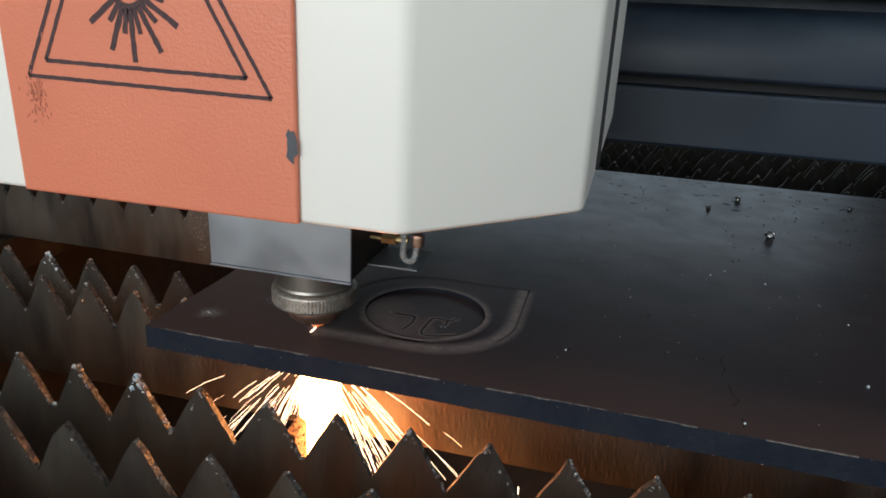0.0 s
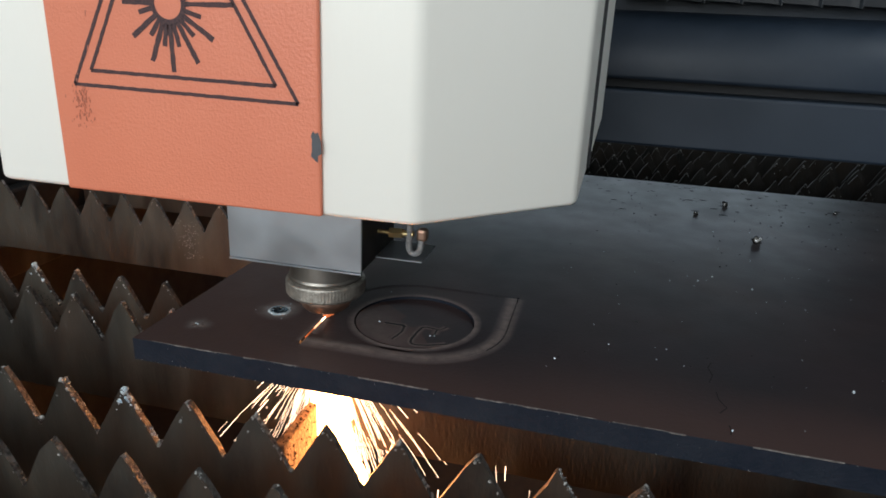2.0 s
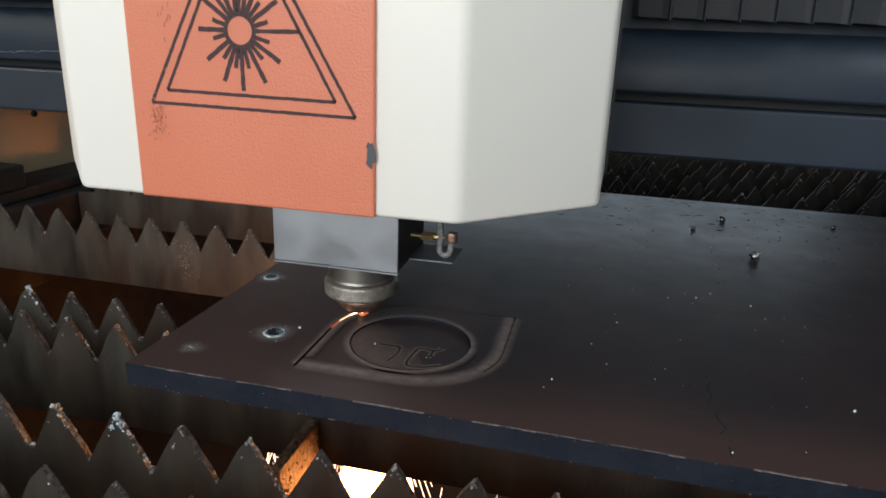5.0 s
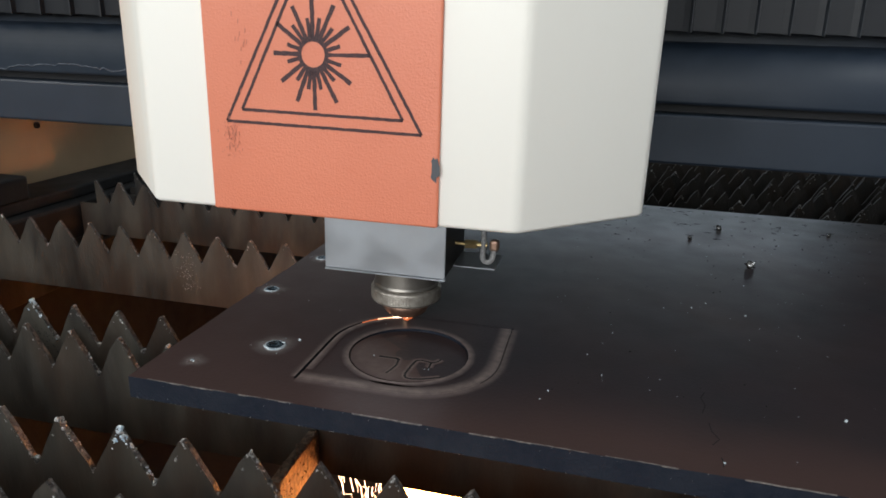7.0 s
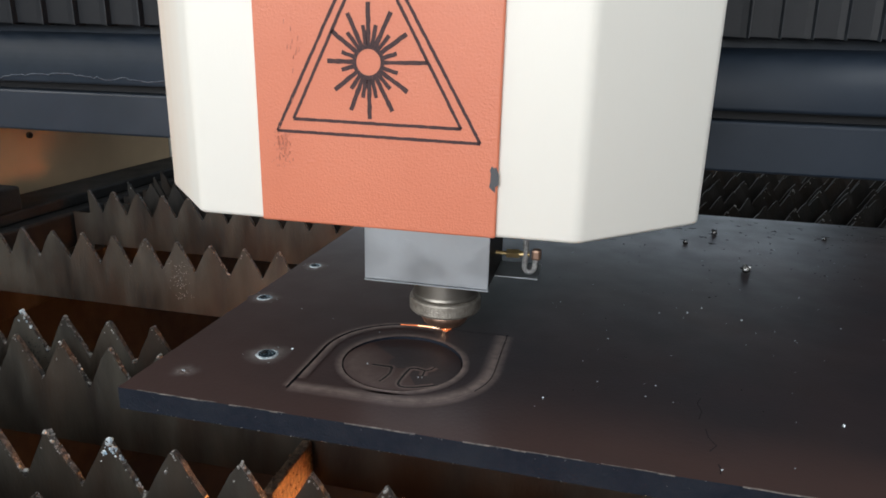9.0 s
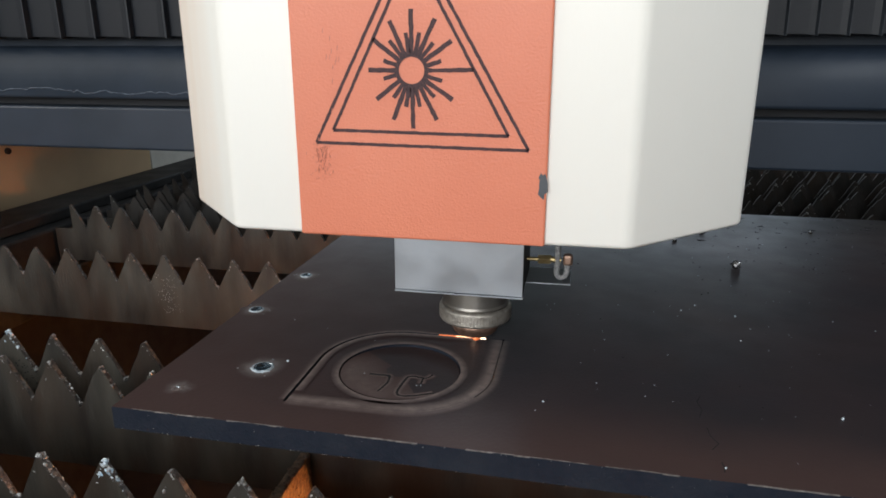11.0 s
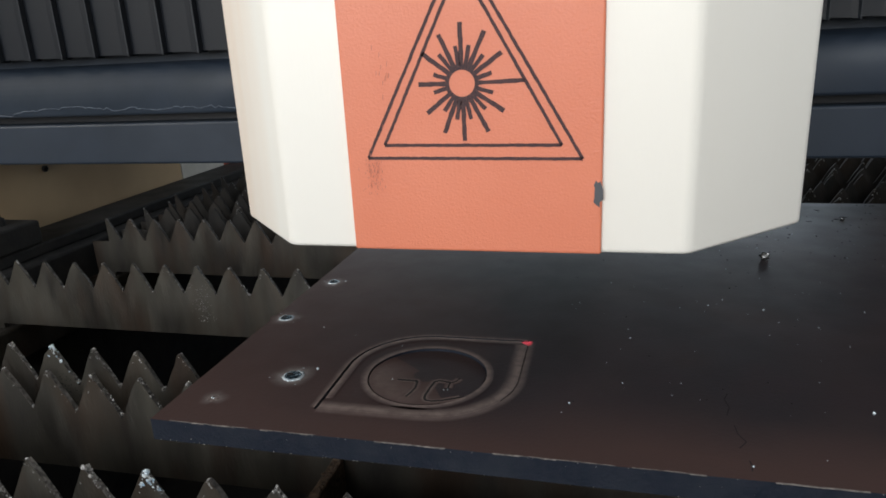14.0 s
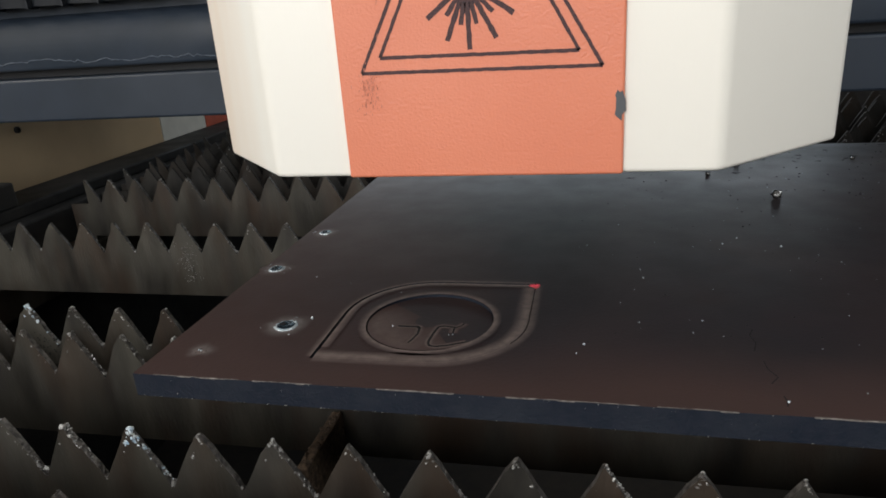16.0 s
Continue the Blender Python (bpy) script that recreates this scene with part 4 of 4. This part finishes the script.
# ---- sparks ----
def build_sparks():
    rng = random.Random(21)
    shower = empty("spark_shower", "white-hot spark shower under the plate", "sparks")
    bm = bmesh.new()
    lathe(bm, [(0.002, -0.0158), (0.0075, -0.021), (0.0125, -0.036), (0.0125, -0.070), (0.0135, -0.090), (0.020, -0.105), (0.030, -0.15), (0.046, -0.22), (0.030, -0.28), (0.004, -0.31)], 18, 0, 0,
          lambda i, j: 0.25 * noise.noise(Vector((i * 0.9, math.cos(j * 0.35) * 2, math.sin(j * 0.35) * 2))))
    for v in bm.verts:
        v.co.y *= 0.45
    part("plume", bm, M_PLUME, shower, "blinding white jet of molten metal")
    fans = []
    for f in range(5):
        bm = bmesh.new()
        for k in range(95):
            a = rng.uniform(0, 2 * math.pi)
            tilt = rng.uniform(0.15, 1.0) ** 1.3 if k < 60 else rng.uniform(0.05, 0.35)
            d = Vector((math.sin(tilt) * math.cos(a), 0.05 * math.sin(tilt) * math.sin(a), -math.cos(tilt))).normalized()
            s0 = rng.uniform(0.012, 0.09)
            ln = rng.uniform(0.006, 0.040) * (0.5 + 0.7 * tilt)
            p0 = Vector((0, 0, -0.0165)) + d * s0
            p2 = p0 + d * ln + Vector((0, 0, -0.15 * ln))
            p1 = (p0 + p2) / 2 + Vector((0, 0, 0.04 * ln))
            sweep(bm, [p0, p1, p2], rng.uniform(0.00005, 0.00014), 4)
        fans.append(tagged(part("spark_fan", bm, M_SPARK, shower, "thin glowing spark streaks"), kind="stuff"))
    bm = bmesh.new()
    for k in range(140):
        x, z = (rng.uniform(-0.075, 0.01), rng.uniform(-0.2, -0.1)) if k < 105 else (rng.uniform(0.02, 0.12), rng.uniform(-0.17, -0.08))
        ln, lean = rng.uniform(0.006, 0.03), rng.gauss(0.02, 0.08)
        sweep(bm, [(x, rng.uniform(-0.012, 0.012), z), (x + lean * ln * 0.4, 0, z - ln / 2), (x + lean * ln, 0, z - ln)], rng.uniform(0.00007, 0.00022), 4)
    fans.append(tagged(part("falling_sparks", bm, M_SPARK, shower, "bright streaks falling into the pit"), kind="stuff"))
    hot = empty("hot_spot", "tiny glowing point where the beam meets the plate", "hot spot")
    bm = bmesh.new()
    lump(bm, (0, 0, 0.0003), 0.0009, 3, 0.6, 2)
    part("melt_point", bm, M_HOT, hot, smooth=True)
    bm = bmesh.new()
    sweep(bm, [(0, 0, 0.0004), (-0.0026, -0.0004, 0.0040), (-0.0056, -0.0008, 0.0085)], 0.00045, 6)
    part("rebound_spark", bm, M_HOT, hot)
    bm = bmesh.new()
    lathe(bm, [(0.0030, 0.0), (0.0027, 0.0003), (0.0010, 0.0005)], 20, 0, 0, lambda i, j: 0.3 * math.sin(j * 0.9 + i))
    part("ember_rim", bm, M_EMBER, hot, "dull red rim of the melt", smooth=True)
    trails = []
    for name, ln, w, m, lab in (("hot_kerf", 0.009, 0.0005, M_HOT, "white-hot kerf just behind the beam"), ("glowing_kerf", 0.010, 0.00034, M_TRAIL, "glowing orange kerf behind the beam"),
                                ("cooling_kerf", 0.011, 0.00022, M_EMBER, "dull glowing kerf that cools behind the beam")):
        q = part(name, ribbon(bmesh.new(), [(-ln * k / 4, 0.0) for k in range(5)], w, -0.0004, 0.0003), m)
        trails.append((tagged(q, lab, "hot kerf"), ln))
    bm = bmesh.new()
    lathe(bm, [(0.0021, 0.0), (0.0019, 0.00032), (0.0008, 0.00036)], 24, 0, 0, lambda i, j: 0.22 * math.sin(j * 0.55 + 1) + 0.1 * math.sin(j * 2.1))
    dot = part("pilot_dot", bm, M_RED_DOT)
    bm = bmesh.new()
    lathe(bm, [(0.0032, -0.0002), (0.0030, 0.00022), (0.0018, 0.00026)], 24, 0.0003, -0.0003, lambda i, j: 0.16 * math.sin(j * 0.7) + 0.12 * math.sin(j * 2.7 + 1))
    part("dim_rim", bm, M_RED_RIM, dot, "dim red rim of the light spot")
    part("kerf_end", ribbon(bmesh.new(), [(-0.003, 0.0002), (0.0, 0.0003), (0.0012, 0.0019)], 0.0007, 0.0, 0.00042), M_SOOT, dot, "dark end of the cut across the spot")
    tagged(dot, "red pilot light spot on the plate at the cut's end", "light spot")
    return shower, fans, hot, trails, dot


shower, fans, hot, trails, dot = build_sparks()


def spot_at(t):
    for (t0, x0, y0), (t1, x1, y1) in zip(SPOT, SPOT[1:]):
        if t0 <= t <= t1:
            s = (t - t0) / (t1 - t0)
            return x0 + (x1 - x0) * s, y0 + (y1 - y0) * s
    return SPOT[-1][1:]


def on_path(s):
    """Point and heading at length s along the kerf."""
    acc = 0.0
    for a, b in zip(KERF_PATH, KERF_PATH[1:]):
        d = math.dist(a, b)
        if s <= acc + d:
            u = max(0.0, (s - acc) / d)
            return a[0] + (b[0] - a[0]) * u, a[1] + (b[1] - a[1]) * u, math.degrees(math.atan2(b[1] - a[1], b[0] - a[0]))
        acc += d
    return (*KERF_PATH[-1], 0.0)


def length_at(t):
    """Length of kerf cut by then."""
    x, y = spot_at(t)
    best, acc = (9.0, 0.0), 0.0
    for a, b in zip(KERF_PATH, KERF_PATH[1:]):
        for k in range(6):
            px, py = a[0] + (b[0] - a[0]) * k / 5, a[1] + (b[1] - a[1]) * k / 5
            d = math.hypot(px - x, py - y)
            if d < best[0]:
                best = (d, acc + math.dist(a, b) * k / 5)
        acc += math.dist(a, b)
    return best[1]


def motions():
    walk(head, [(t, pose(x, y, 0)) for t, x, y in SPOT])
    walk(lift, [(0.0, pose(0, 0, 0)), (11.5, pose(0, 0, 0)), (11.72, pose(0, 0, 0.104)), (16.0, pose(0, 0, 0.104))])
    walk(beam, [(t, pose(0, y, 0)) for t, x, y in SPOT])
    for side, ob, pleats in BELLOWS:
        walk(ob, [(t, pose(0, BY + 0.006 + y, 0)) for t, x, y in SPOT])
        for i, q in enumerate(pleats):
            rows = []
            for t, x, y in SPOT:
                near = x + (0.150 if side > 0 else -0.160)
                far = 0.92 if side > 0 else -0.66
                rows.append((t, pose(near + (far - near) * (i + 0.5) / len(pleats), 0, 0)))
            walk(q, rows)
    # the jet leans to the east once the cut has turned that way
    falling = [(t, pose(x, y, 0, 0, -1.5 if t < 5 else -12)) for t, x, y in SPOT if t <= 11.5] + [(11.62, pose(0.1851, 0.1184, -1.3)), (16.0, pose(0.1851, 0.1184, -1.3))]
    walk(shower, falling)
    walk(hot, [(t, pose(x, y, 0)) for t, x, y in SPOT if t <= 11.5] + [(11.6, pose(0.1851, 0.1184, -1.3)), (16.0, pose(0.1851, 0.1184, -1.3))])
    for i, f in enumerate(fans):
        rows = []
        for k in range(int(16.0 / 0.25) + 1):
            t = k * 0.25
            rows.append((t, pose(0, 0, -0.010 * ((k * (i + 2)) % 4), 0, 9 * math.sin(1.7 * k + i), 14 * math.sin(2.3 * k + 2 * i))))
        walk(f, rows)
    behind = 0.0
    for k, (ob, ln) in enumerate(trails):
        rows = []
        for i in range(58):
            t = i * 0.2
            s = length_at(min(t, 11.45))
            x, y, a = on_path(max(s - behind, 0.0))
            x1, y1, _ = on_path(max(s - behind - ln, 0.0))
            if math.dist((x, y), (x1, y1)) > 0.5 * ln:
                a = math.degrees(math.atan2(y - y1, x - x1))
            rows.append((t, pose(x, y, 0.0 if s > behind + 0.6 * ln else -0.045, 0, 0, a)))
        x, y, a = on_path(length_at(11.45) - behind)
        end = 11.52 + 0.05 * k
        rows += [(end, pose(x, y, 0, 0, 0, a)), (end + 0.1, pose(x, y, -1.2, 0, 0, a)), (16.0, pose(x, y, -1.2, 0, 0, a))]
        walk(ob, rows)
        behind += ln
    for ob, t, dz in KERF_PIECES:
        rows = [(0.0, pose(0, 0, 0))]
        if t > 0.06:
            rows.append((t - 0.03, pose(0, 0, 0)))
            rows.append((t + 0.03, pose(0, 0, dz)))
        else:
            rows = [(0.0, pose(0, 0, dz))]
        walk(ob, rows + [(16.0, pose(0, 0, dz))])
    walk(dot, [(0.0, pose(0.1851, 0.1184, -0.022)), (11.5, pose(0.1851, 0.1184, -0.022)), (11.6, pose(0.1851, 0.1184, 0)), (16.0, pose(0.1851, 0.1184, 0))])


motions()
